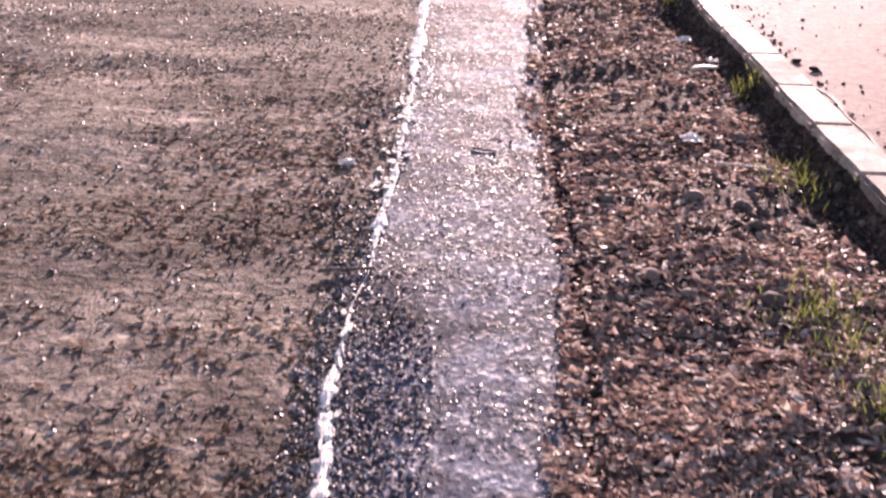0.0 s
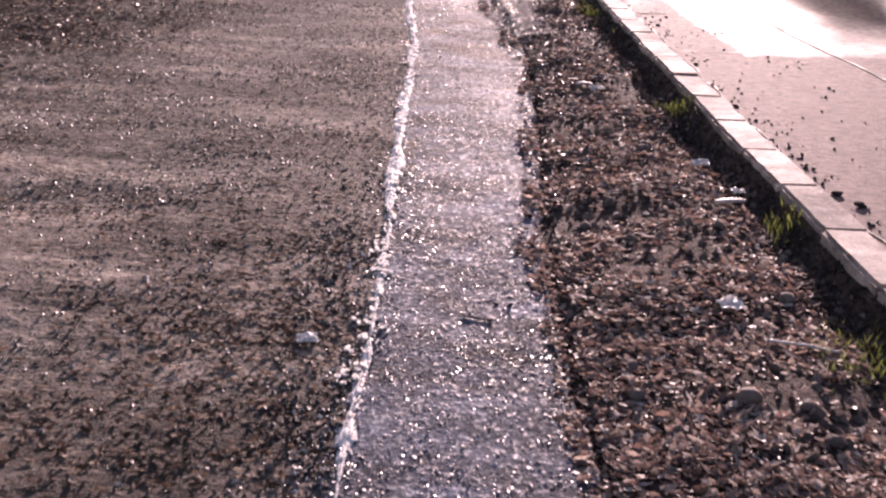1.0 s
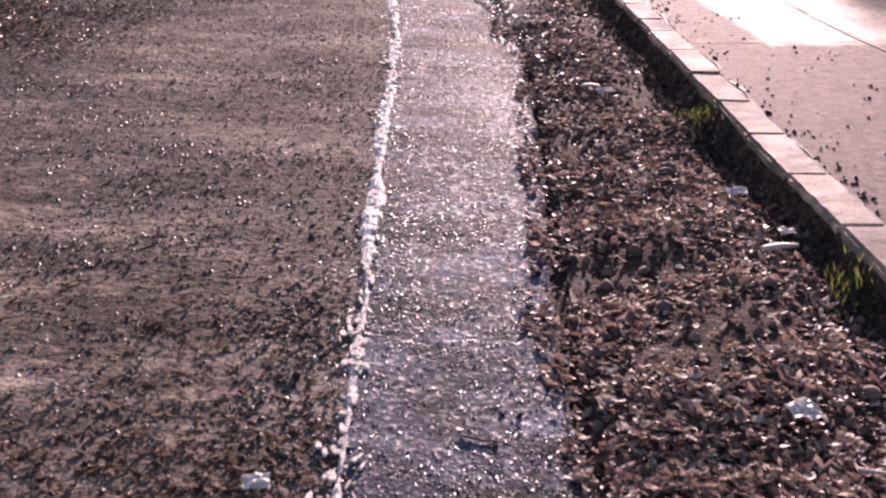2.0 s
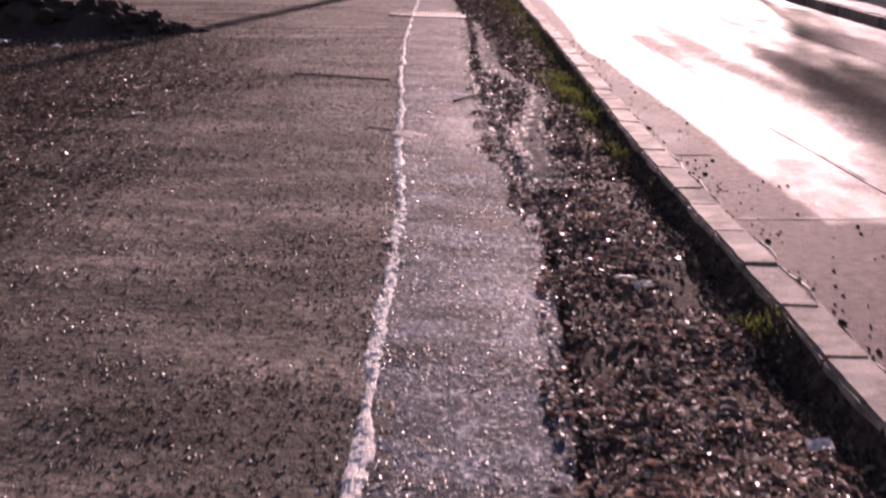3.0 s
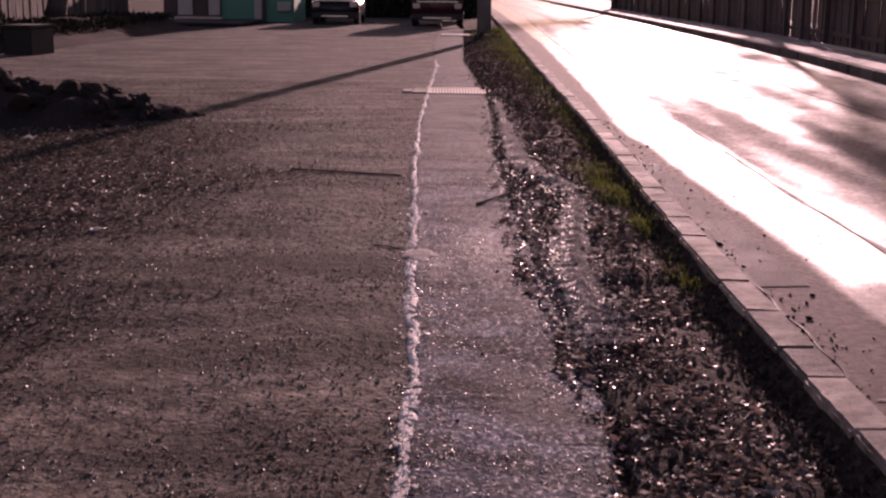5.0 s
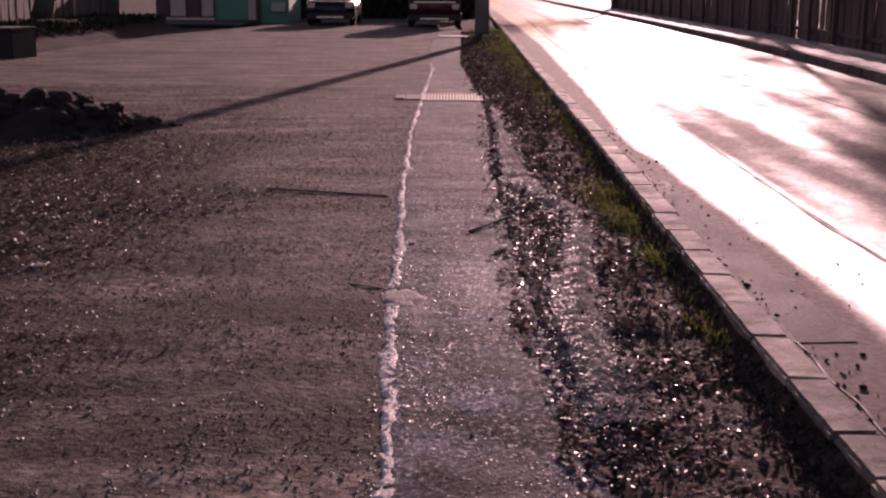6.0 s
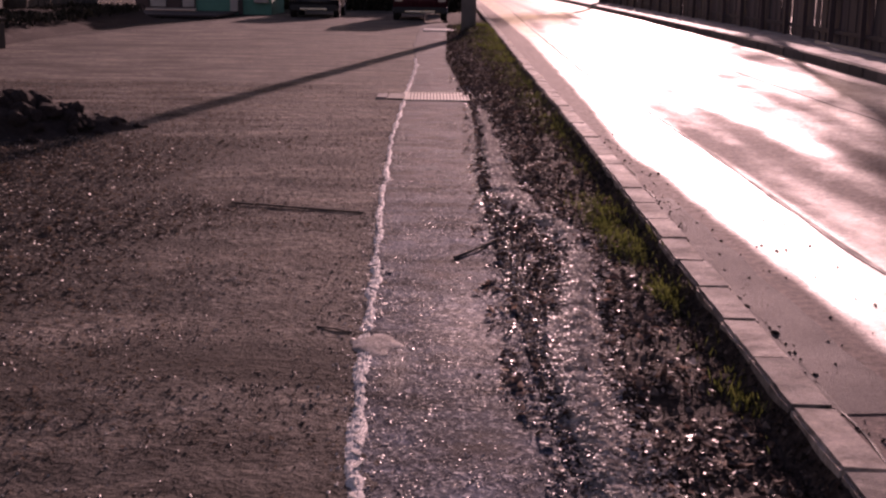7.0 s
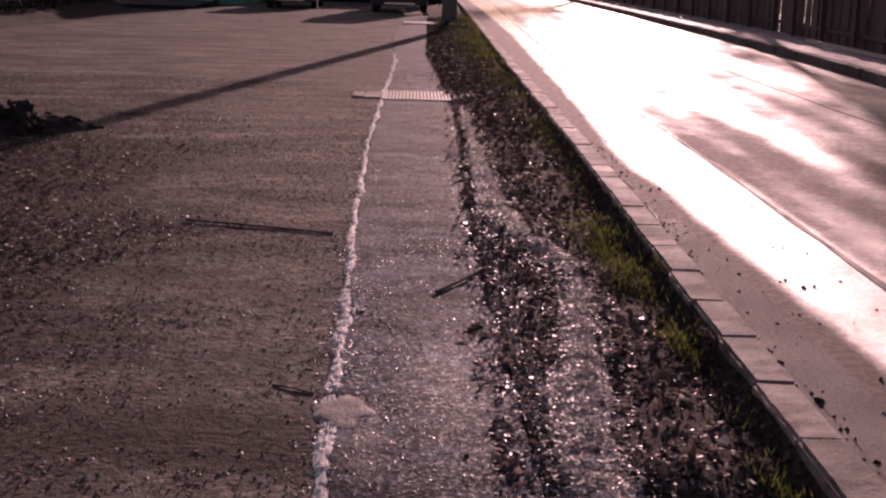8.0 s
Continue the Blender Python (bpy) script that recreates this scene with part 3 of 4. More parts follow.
band("road_seam", lambda y: np.interp(y, [2, 10, 11.6, 13.3, 15, 18, 26, 40, 60], [2.75, 2.46, 2.38, 2.41, 2.45, 2.5, 2.5, 2.9, 3.5]) + 0.02 * lumps(y, y * 0, 1.2, 3), steps((2, 60, 0.12)), 0.036,
     lambda x, y: road_z(x, y) + 0.004, M_TAR, "thin dark tarred seam along the road", "road seam")
band("road_seam", lambda y: np.interp(y, [9, 60], [4.55, 5.6]) + 0.03 * lumps(y, y * 0 + 4, 1.5, 3), steps((9, 60, 0.2)), 0.02,
     lambda x, y: road_z(x, y) + 0.004, M_TAR, "thin dark tarred seam along the road", "road seam")


band("road_seam", lambda y: kerb_line(y) + 0.19 + 0.022 * lumps(y, y * 0 + 2, 0.35, 12), steps((2, 16, 0.04)), 0.011,
     lambda x, y: road_z(x, y) + 0.004, M_TAR, "broken dark crack between kerb and road", "road seam")


def road_patch(x0, x1, y0, y1, skew, label):
    n = 24
    ys = np.linspace(y0, y1, n)
    u = np.linspace(0, 1, 9)
    left = np.maximum(kerb_line(ys) + 0.17, x0)
    right = np.interp(ys, [y0, y1], [x1, x1 - skew]) + 0.02 * lumps(ys, ys * 0, 0.4, 11)
    xs = left[:, None] * (1 - u) + right[:, None] * u
    return tagged(sheet("road_patch", xs, ys, lambda x, y: road_z(x, y) + 0.004, M_PATCH), label, "road patch", "", "structure")


road_patch(1.4, 1.8, 10.28, 14.5, 0.05, "dull brownish asphalt patch beside the kerb")


def crossing_bar(x0, x1, y, depth, label):
    u = np.linspace(x0, x1, 10)
    return tagged(sheet("road_marking", u, np.linspace(y, y + depth, 3), lambda a, b: road_z(a, b) + 0.005, M_PAINT), label, "road marking", "", "structure")


crossing_bar(3.15, 4.35, 37.6, 0.5, "worn white bar painted across the road")

# joint across the road
tagged(sheet("road_seam", np.linspace(1.55, 6.0, 40), np.array([8.62, 8.63, 8.64]), lambda a, b: road_z(a, b) + 0.004 + 0 * a, M_TAR), "thin dark seam across the road", "road seam", "", "structure")

# ---- crumbled pale edging between yard and path ----
edging = tagged(new("edging"), "crumbling pale concrete edging along the footpath", "edging", "", "structure")
FRAG = []
for k in range(7):
    bm = bmesh.new()
    sides = 7
    ring = []
    for i in range(sides):
        a = 2 * math.pi * i / sides
        r = rng.uniform(0.6, 1.1)
        ring.append((0.5 * r * math.cos(a), 0.5 * r * math.sin(a)))
    low = [bm.verts.new((x, y, -0.5)) for x, y in ring]
    mid = [bm.verts.new((x, y, rng.uniform(0.1, 0.25))) for x, y in ring]
    top = [bm.verts.new((x * 0.85, y * 0.85, rng.uniform(0.25, 0.4))) for x, y in ring]
    for i in range(sides):
        j = (i + 1) % sides
        bm.faces.new((low[i], low[j], mid[j], mid[i]))
        bm.faces.new((mid[i], mid[j], top[j], top[i]))
    bm.faces.new(top)
    me = bpy.data.meshes.new("fragment")
    bm.to_mesh(me)
    bm.free()
    me.materials.append(M_EDGE)
    FRAG.append(me)


def fragment(x, y, w, length, h=0.011):
    ob = linked("fragment", FRAG[rng.integers(7)], edging)
    ob.matrix_world = pose(x, y, 0.024, rng.normal(0, 2), rng.normal(0, 2), rng.normal(0, 14)) @ Matrix.Diagonal((w, length, h, 1))


ey = steps((1.6, 14, 0.02), (14, 30, 0.06))
wide = np.maximum(np.interp(ey, [1.6, 2.3, 2.8, 3.05, 3.4, 3.55, 3.9, 4.15, 4.6, 4.9, 5.3, 6, 10, 13, 18, 25], [0.014, 0.02, 0.016, 0.002, 0.006, 0.022, 0.03, 0.008, 0.014, 0.01, 0.022, 0.03, 0.03, 0.028, 0.026, 0.035]) * (1 + 0.45 * lumps(ey, ey * 0, 0.4, 30)), 0.004)
mid = path_left(ey) + 0.012 * lumps(ey, ey * 0, 0.35, 2)
across = np.linspace(-1, 1, 15)[None]
mortar = sheet("mortar", mid[:, None] + wide[:, None] * across, ey,
               lambda x, y: 0.0225 + 0.0045 * lumps(x, y, 0.09, 25) + 0.004 * lumps(x, y, 0.03, 5) - 0.012 * across ** 2 + rng.normal(0, 0.0012, x.shape), M_EDGEBED, False)
mortar.parent = edging
y = 2.0
while y < 30:
    gap = (3.0 < y < 3.45) or (4.0 < y < 4.3) or rng.random() < 0.12
    if not gap:
        fragment(float(path_left(y)) + rng.normal(0, 0.009), y, rng.uniform(0.007, 0.022), rng.uniform(0.015, 0.06) * (1 + y / 14), 0.007)
    y += rng.uniform(0.03, 0.075) * (1 + y / 16)
for x, y, s in ((-0.13, 4.25, 0.05), (-0.17, 4.0, 0.05), (-0.14, 4.95, 0.05), (-0.12, 4.75, 0.04), (-0.06, 8.0, 0.03), (-0.08, 8.35, 0.03), (-0.09, 12.6, 0.03)):
    for k in range(16):
        fragment(x + rng.normal(0, s * 0.5), y + rng.normal(0, s * (1 + y / 12)), rng.uniform(0.006, 0.024), rng.uniform(0.01, 0.04) * (1 + y / 14), 0.005)

# thin smear of spilt cement over the edging
sy = steps((11.1, 11.46, 0.015))
su = (sy - 11.28) / 0.18
reach = np.sqrt(np.clip(1 - su ** 2, 0.001, 1))
s_l = -0.095 - (0.085 + 0.03 * lumps(sy, sy * 0, 0.07, 8)) * reach
s_r = -0.095 + (0.11 + 0.03 * lumps(sy, sy * 0, 0.07, 17)) * reach
sv = np.linspace(0, 1, 12)[None]
smear = sheet("cement_smear", s_l[:, None] * (1 - sv) + s_r[:, None] * sv, sy, lambda x, y: 0.029 + 0.0025 * lumps(x, y, 0.1, 25) - 0.014 * np.abs(2 * sv - 1) ** 4 - 0.014 * np.abs((y - 11.28) / 0.18) ** 4, M_SMEAR)
smear.parent = edging

# narrow worn rim of asphalt beside the path, with a dark gap
band("path_rim", lambda y: path_right(y) + 0.055 + 0.006 * lumps(y, y * 0, 0.7, 6), steps((1, 10, 0.05)), 0.018, lambda x, y: 0.006 + 0.004 * lumps(x, y, 0.2, 40), M_CONC,
     "narrow broken rim of asphalt beside the footpath", "path rim")

# ---- drain channels across the path ----


def drain(x0, x1, y0, y1, label):
    g = thing("drain_grate", ((x0 + x1) / 2, (y0 + y1) / 2, 0.02), label, "drain grate", "drains across the path")
    w, d = (x1 - x0) / 2, (y1 - y0) / 2
    bm = bmesh.new()
    for a in ((-w, w, -d, -d + 0.03), (-w, w, d - 0.03, d), (-w, -w + 0.03, -d + 0.03, d - 0.03), (w - 0.03, w, -d + 0.03, d - 0.03)):
        box(*a, -0.04, 0.012, 0, bm)
    part("frame", bm, M_IRON, g)
    part("pit", box(-w + 0.03, w - 0.03, -d + 0.03, d - 0.03, -0.04, -0.035), M_TAR, g, "dark drain pit")
    part("apron", box(w + 0.004, w + 0.24, -d + 0.25, d - 0.25, -0.05, 0.022, 0.012), M_SMEAR, g, "grey cement apron")
    part("apron", box(-w - 0.36, -w - 0.22, -d + 0.2, d - 0.3, -0.05, 0.018, 0.012), M_SMEAR, g, "grey cement apron")
    # near-black block, coloured to stand in for the shade of a recess
    part("gully", box(-w - 0.215, -w - 0.004, -d + 0.15, d - 0.2, -0.05, 0.01, 0.006), M_TAR, g, "dark slab laid for the gully's shaded recess")
    n = 22
    for i in range(n):
        x = -w + 0.05 + (2 * w - 0.1) * i / (n - 1)
        part("bar", box(x - 0.013, x + 0.013, -d + 0.03, d - 0.03, -0.02, 0.01), M_IRON, g)
    return g


drain(-0.2, 0.78, 21.75, 22.8, "pale iron drain grate set across the footpath")
bar2 = thing("concrete_slab", (0.4, 42.3, 0.0), "pale concrete slab across the footpath", "slab")
part("slab", box(-0.5, 0.5, -0.6, 0.6, -0.05, 0.05, 0.015), M_EDGE, bar2)


# ---- heap of soil in the yard ----
def clod(size, seed):
    bm = bmesh.new()
    bmesh.ops.create_icosphere(bm, subdivisions=2, radius=1)
    for v in bm.verts:
        d = v.co.normalized()
        v.co = d * size * (1 + 0.4 * noise.noise(d * 1.7 + Vector((seed, 0, 0))) + 0.2 * noise.noise(d * 4 + Vector((0, seed, 0))))
        v.co.z *= 0.8
    return bm


heap = thing("soil_heap", (-4.2, 18.35, 0), "low dark heap of dug soil clods on the yard", "soil heap")
HUMPS = ((-1.5, 0.1, 0.36, 0.55, 0.7), (-0.7, 0.1, 0.44, 0.42, 0.6), (0.2, 0.05, 0.3, 0.5, 0.5), (0.9, 0.15, 0.15, 0.48, 0.35), (-0.5, -0.6, 0.13, 0.9, 0.4), (0.3, -0.5, 0.08, 0.6, 0.4))


def heap_z(x, y):
    return sum(h * np.exp(-((x - a) / c) ** 2 - ((y - b) / d) ** 2) for a, b, h, c, d in HUMPS)


hx, hy = np.meshgrid(np.linspace(-2.6, 1.75, 130), np.linspace(-1.5, 1.4, 80))
hz = heap_z(hx, hy)
hz = hz * (1 + 0.25 * lumps(hx, hy, 0.3, 4)) + 0.02 * lumps(hx, hy, 0.12, 18) * np.minimum(1, hz * 8) - 0.03
a = (np.arange(79)[:, None] * 130 + np.arange(129)[None]).ravel()
raw("mound", np.stack([hx, hy, hz], -1).reshape(-1, 3), np.stack([a, a + 1, a + 131, a + 130], 1), M_DIRT, heap)
for k in range(150):
    x = rng.uniform(-2.1, 1.25)
    y = rng.normal(-0.05, 0.36)
    zz = float(heap_z(x, y))
    s = (0.04 + 0.09 * rng.random() ** 2) * (1.2 if zz > 0.2 else 0.9)
    c = part("clod", clod(s, k * 3.1), M_DIRT, heap)
    c.matrix_local = pose(x, y, zz - s * 0.05, rng.normal(0, 30), rng.normal(0, 30), rng.uniform(0, 360)) @ Matrix.Diagonal((1.0, rng.uniform(0.6, 1.0), rng.uniform(0.7, 1.1), 1))
for x, y, r in ((1.42, 0.3, 0.05), (1.36, 0.2, 0.035), (1.5, 0.32, 0.03)):
    c = part("clod", clod(r, x * 9), M_DIRT, heap)
    c.location = (x, y, r * 0.4)


# ---- trunk beside the path, and its kin across the road ----
def limb(bm, p, d, length, r, depth, sides=7):
    bends = 3
    for i in range(bends):
        q = p + d * length / bends
        tube(bm, p, q, r * (1 - 0.2 * i), r * (1 - 0.2 * (i + 1)), sides if depth < 2 else 4)
        p = q
        d = (d + Vector((rng.normal(0, 0.14), rng.normal(0, 0.14), rng.normal(0.05, 0.08)))).normalized()
        if depth < 4 and (i > 0 or depth > 0):
            for _ in range(2):
                e = (d + Vector((rng.normal(0, 0.75), rng.normal(0, 0.75), rng.normal(0.1, 0.4)))).normalized()
                limb(bm, p, e, length * rng.uniform(0.55, 0.75), r * 0.5 * (1 - 0.15 * i), depth + 1, sides)


def tree(at, height, r, spread, label, lean=(0, 0), reach=0.3):
    t = thing("tree", at, label, "tree")
    bm = bmesh.new()
    p = Vector((0, 0, -0.1))
    tube(bm, p, (0, 0, 0.25), r * 1.45, r * 1.1, 16)
    p = Vector((0, 0, 0.25))
    n = 6
    tops = []
    for i in range(n):
        q = Vector((lean[0] * (i + 1) / n + rng.normal(0, 0.03), lean[1] * (i + 1) / n + rng.normal(0, 0.03), 0.25 + height * 0.5 * (i + 1) / n))
        tube(bm, p, q, r * 1.1 * (1 - 0.06 * i), r * 1.1 * (1 - 0.06 * (i + 1)), 16)
        p = q
        if i > 2:
            tops.append(p)
    part("trunk", bm, M_BARK, t, "", True)
    bm = bmesh.new()
    for p in tops:
        for k in range(3):
            a = rng.uniform(0, 6.28)
            limb(bm, p, Vector((math.cos(a) * spread, math.sin(a) * spread, 0.8)).normalized(), height * reach, r * 0.4, 1)
    part("crown", bm, M_BARK, t, "bare winter branches and twigs")
    return t


pole = thing("utility_pole", (1.08, 39.0, 0.1), "thick grey concrete utility pole standing in the verge", "utility pole")
bm = bmesh.new()
tube(bm, (0, 0, -0.2), (0, 0, 8.5), 0.2, 0.13, 20)
part("shaft", bm, M_POLE, pole, "", True)
part("crossarm", box(-0.7, 0.7, -0.06, 0.06, 7.9, 8.02, 0.01), M_POLE, pole)
for x in (-0.6, 0, 0.6):
    bm = bmesh.new()
    tube(bm, (x, 0, 8.02), (x, 0, 8.2), 0.04, 0.03, 8)
    part("insulator", bm, M_CREAM, pole)

leafy = tree((9.95, 45.0, 0.25), 9.6, 0.13, 0.6, "tree behind the roadside fence still holding withered leaves", (0, 0), 0.09)
n = 2600
d = rng.normal(size=(n, 3))
d = d / np.linalg.norm(d, axis=1)[:, None] * rng.uniform(0.1, 1, n)[:, None] ** 0.4
q = d * np.array([0.7, 0.8, 0.7]) * (0.75 + 0.25 * lumps(d[:, 0] * 2, d[:, 1] * 2 + d[:, 2], 0.8, 6))[:, None] + np.array([0.1, 0, 6.3])
scatter("leaves", LEAF, q, rng.uniform(0.09, 0.2, n), M_CRUMB, leafy, 1.0, 1.0)
tree((13.5, 62, 0.2), 8, 0.2, 1.3, "bare winter tree behind the roadside fence")
tree((9.8, 78, 0.2), 8, 0.2, 1.3, "bare winter tree behind the roadside fence")
tree((-10.95, 40.0, 0.25), 7, 0.27, 1.0, "dark leaning tree trunk before the board fence", (0.9, 0))


# ---- fences ----
BOARD = {}


def board_mesh(w, h, mat):
    key = (w, h, mat.name)
    if key not in BOARD:
        bm = box(-w / 2, w / 2, -0.012, 0.012, 0, h, 0.004)
        me = bpy.data.meshes.new("board")
        bm.to_mesh(me)
        bm.free()
        me.materials.append(mat)
        BOARD[key] = me
    return BOARD[key]


def fence(p0, p1, w, h, mat, z, label):
    p0, p1 = Vector(p0), Vector(p1)
    f = tagged(new("fence"), label, "fence")
    d = p1 - p0
    turn = math.degrees(math.atan2(d.y, d.x))
    f.matrix_world = pose(p0.x, p0.y, z, 0, 0, turn)
    n = int(d.length / w)
    me = board_mesh(w * 1.03, h, mat)
    for i in range(n):
        b = linked("board", me, f)
        b.matrix_local = pose((i + 0.5) * w, 0.014 * (i % 2) + rng.normal(0, 0.003), rng.normal(0, 0.012), rng.normal(0, 0.5), rng.normal(0, 0.4), rng.normal(0, 0.5))
    for hh in (0.25, h - 0.25):
        part("rail", box(0, d.length, 0.034, 0.075, hh, hh + 0.09), mat, f)
    for i in range(int(d.length / 2.5) + 1):
        part("post", box(i * 2.5 - 0.05, i * 2.5 + 0.05, 0.078, 0.17, -0.3, h - 0.05), mat, f)
    return f


ff = lambda y: float(far_kerb(y))
fence((ff(16) + 1.5, 16), (ff(38) + 1.75, 38), 0.3, 1.3, M_FENCE, 0.2, "dark maroon-brown board fence along the far pavement")
fence((ff(38) + 1.75, 38), (ff(80) + 1.7, 80), 0.3, 1.3, M_FENCE, 0.2, "dark maroon-brown board fence along the far pavement")
fence((-11.8, 24), (-11.3, 50), 0.28, 2.0, M_WALLG, 0.0, "weathered grey board fence behind the yard")

# low pale edging plank along the far pavement
pl = thing("edging_plank", (ff(24) + 1.25, 24, 0.2), "pale low timber edging lying along the pavement", "plank", "", -math.degrees(math.atan2(ff(33) - ff(24), 9)))
part("plank", box(-0.05, 0.05, 0, 9.5, 0, 0.1, 0.012), M_CREAM, pl)

# ---- kiosk at the back of the yard ----
kiosk = thing("kiosk", (-10.4, 54.0, 0), "small brown and green painted kiosk with a low porch", "kiosk")
part("wall", box(-0.6, 1.62, 0, 4, 0.15, 2.7), M_BROWN, kiosk, "dark brown boarded wall")
part("wall", box(1.625, 4.5, 0.05, 4, 0.0, 2.7), M_GREEN, kiosk, "green painted wall")
part("roof", box(-0.9, 4.8, -0.4, 4.3, 2.703, 2.85, 0.02), M_ROOF, kiosk)
for x, w in ((-0.04, 0.58), (1.16, 0.45)):
    part("panel", box(x, x + w, -0.03, -0.003, 0.27, 1.9, 0.008), M_CREAM, kiosk, "cream panel")
    bm = box(x - 0.06, x - 0.005, -0.05, -0.003, 0.22, 1.95)
    box(x + w + 0.005, x + w + 0.06, -0.05, -0.003, 0.22, 1.95, 0, bm)
    part("frame", bm, M_DARKWOOD, kiosk)
part("sill", box(-0.2, 1.7, -0.25, -0.003, 0.16, 0.215, 0.01), M_CREAM, kiosk)
part("porch", box(-0.5, 3.3, -5.2, -0.26, 0.06, 0.14, 0.015), M_DARKWOOD, kiosk, "dark timber porch deck")
for x in (-0.2, 1.4, 3.0):
    part("foot", box(x, x + 0.14, -5.1, -4.9, -0.05, 0.058), M_CONC, kiosk)
part("doorpost", box(3.27, 3.42, -0.1, 0.047, 0.0, 2.6), M_DARKWOOD, kiosk)
part("door", box(2.95, 3.24, -0.02, 0.047, 0.1, 2.1), M_CREAM, kiosk, "pale narrow door")
part("meter_box", box(3.85, 4.4, -0.15, 0.047, 0.45, 0.8, 0.02), M_CREAM, kiosk, "pale meter box")

# stone block and low bank by the fence
block = thing("concrete_block", (-8.62, 30.7, 0), "dark square concrete block at the yard's edge", "concrete block", "", -14)
part("block", box(-0.32, 0.32, -0.45, 0.45, -0.05, 0.56, 0.04), M_CONC, block)
part("cap", box(-0.35, 0.35, -0.48, 0.48, 0.563, 0.62, 0.02), M_CONC, block)
bank = tagged(sheet("bank", np.linspace(-11.7, -8.2, 40), np.linspace(26, 47, 120),
              lambda x, y: 0.4 * np.clip((-8.6 + 0.25 * lumps(y, y * 0, 3, 3) - x - 0.8 * np.clip((31.5 - y) / 1.0, 0, 3)) / 0.9, -0.1, 1) * (1 + 0.25 * lumps(x, y, 1.0, 5)) + 0.03 * lumps(x, y, 0.2, 9), M_DIRT),
              "low dark overgrown bank at the foot of the fence", "bank", "", "structure")
n = 9000
q = np.stack([rng.uniform(-11.5, -8.8, n), rng.uniform(26, 47, n), rng.uniform(0.3, 0.5, n)], -1)
q = q[q[:, 0] < -9.0 - np.clip(31.5 - q[:, 1], 0, 3) * 0.8]
n = len(q)
scatter("undergrowth", LEAF, q, rng.uniform(0.05, 0.14, n), M_HEDGE, None, 0.9, 1.0, "dark tangled undergrowth and dead leaves on the bank", "undergrowth")

# dark hedge closing the yard behind the cars
n = 26000
q = np.stack([rng.uniform(-7, 1.5, n), rng.normal(62.5, 0.35, n), rng.uniform(0, 1.9, n)], -1)
scatter("hedge", LEAF, q, rng.uniform(0.08, 0.2, n), M_HEDGE, None, 1.2, 1.6, "dense dark hedge across the end of the yard", "hedge")


# ---- cars ----
def car(name, at, turn, length, width, paint, profile, cabin, label, rear_bright):
    c = thing(name, at, label, "car", "", turn)
    w = width / 2
    bm = bmesh.new()
    vs = [[bm.verts.new((sx * w, y, z)) for y, z in profile] for sx in (-1, 1)]
    for i in range(len(profile)):
        j = (i + 1) % len(profile)
        bm.faces.new((vs[0][i], vs[0][j], vs[1][j], vs[1][i]))
    bm.faces.new(vs[0][::-1])
    bm.faces.new(vs[1])
    bmesh.ops.recalc_face_normals(bm, faces=bm.faces[:])
    bmesh.ops.bevel(bm, geom=bm.edges[:], offset=0.06, segments=3, affect="EDGES")
    part("body", bm, paint, c, "", True)
    bm = bmesh.new()
    y0, y1, z0, z1 = cabin
    low = [bm.verts.new((x, y, z0)) for x, y in ((-w + 0.06, y0), (w - 0.06, y0), (w - 0.06, y1), (-w + 0.06, y1))]
    ins = 0.35 if z1 < 1.5 else 0.15
    top = [bm.verts.new((x, y, z1)) for x, y in ((-w + 0.2, y0 + ins), (w - 0.2, y0 + ins), (w - 0.2, y1 - ins * 1.8), (-w + 0.2, y1 - ins * 1.8))]
    for i in range(4):
        bm.faces.new((low[i], low[(i + 1) % 4], top[(i + 1) % 4], top[i]))
    bm.faces.new(top)
    bm.faces.new(low[::-1])
    bmesh.ops.bevel(bm, geom=bm.edges[:], offset=0.05, segments=2, affect="EDGES")
    part("windows", bm, M_GLASS, c, "dark tinted glass")
    part("roof", box(-w + 0.19, w - 0.19, y0 + ins, y1 - ins * 1.8, z1 - 0.02, z1 + 0.03, 0.02), paint, c)
    part("bumper", box(-w + 0.02, w - 0.02, -0.07, 0.1, 0.26, 0.48, 0.04), M_TRIM, c)
    part("bumper_strip", box(-w * 0.55, w * 0.55, -0.085, -0.071, 0.3, 0.36), M_CHROME if rear_bright else M_PLATE, c, "bright strip on the bumper")
    part("boot_trim", box(-w * 0.8, w * 0.8, -0.02, 0.03, 0.88, 0.93, 0.01), M_CHROME, c, "bright trim edge")
    for sx in (-1, 1):
        part("lamp", box(sx * (w - 0.18) - 0.13, sx * (w - 0.18) + 0.13, -0.025, 0.06, 0.66, 0.84, 0.02), M_CLEAR if rear_bright else M_LAMP, c, "glinting lamp lens")
        for y in (length * 0.18, length * 0.8):
            bm = bmesh.new()
            tube(bm, (sx * (w - 0.2), y, 0.31), (sx * (w + 0.01), y, 0.31), 0.31, 0.31, 24)
            bmesh.ops.bevel(bm, geom=[e for e in bm.edges if len(e.link_faces) == 2 and e.calc_face_angle() > 1], offset=0.03, segments=2, affect="EDGES")
            wheel = part("wheel", bm, M_TYRE, c, "", False)
            bm = bmesh.new()
            tube(bm, (sx * (w - 0.02), y, 0.31), (sx * (w + 0.022), y, 0.31), 0.2, 0.18, 20)
            part("rim", bm, M_CHROME, wheel)
        part("mirror", box(sx * (w + 0.06) - 0.08, sx * (w + 0.06) + 0.08, length * 0.62, length * 0.62 + 0.1, z0 + 0.02, z0 + 0.17, 0.02), paint, c)
    return c


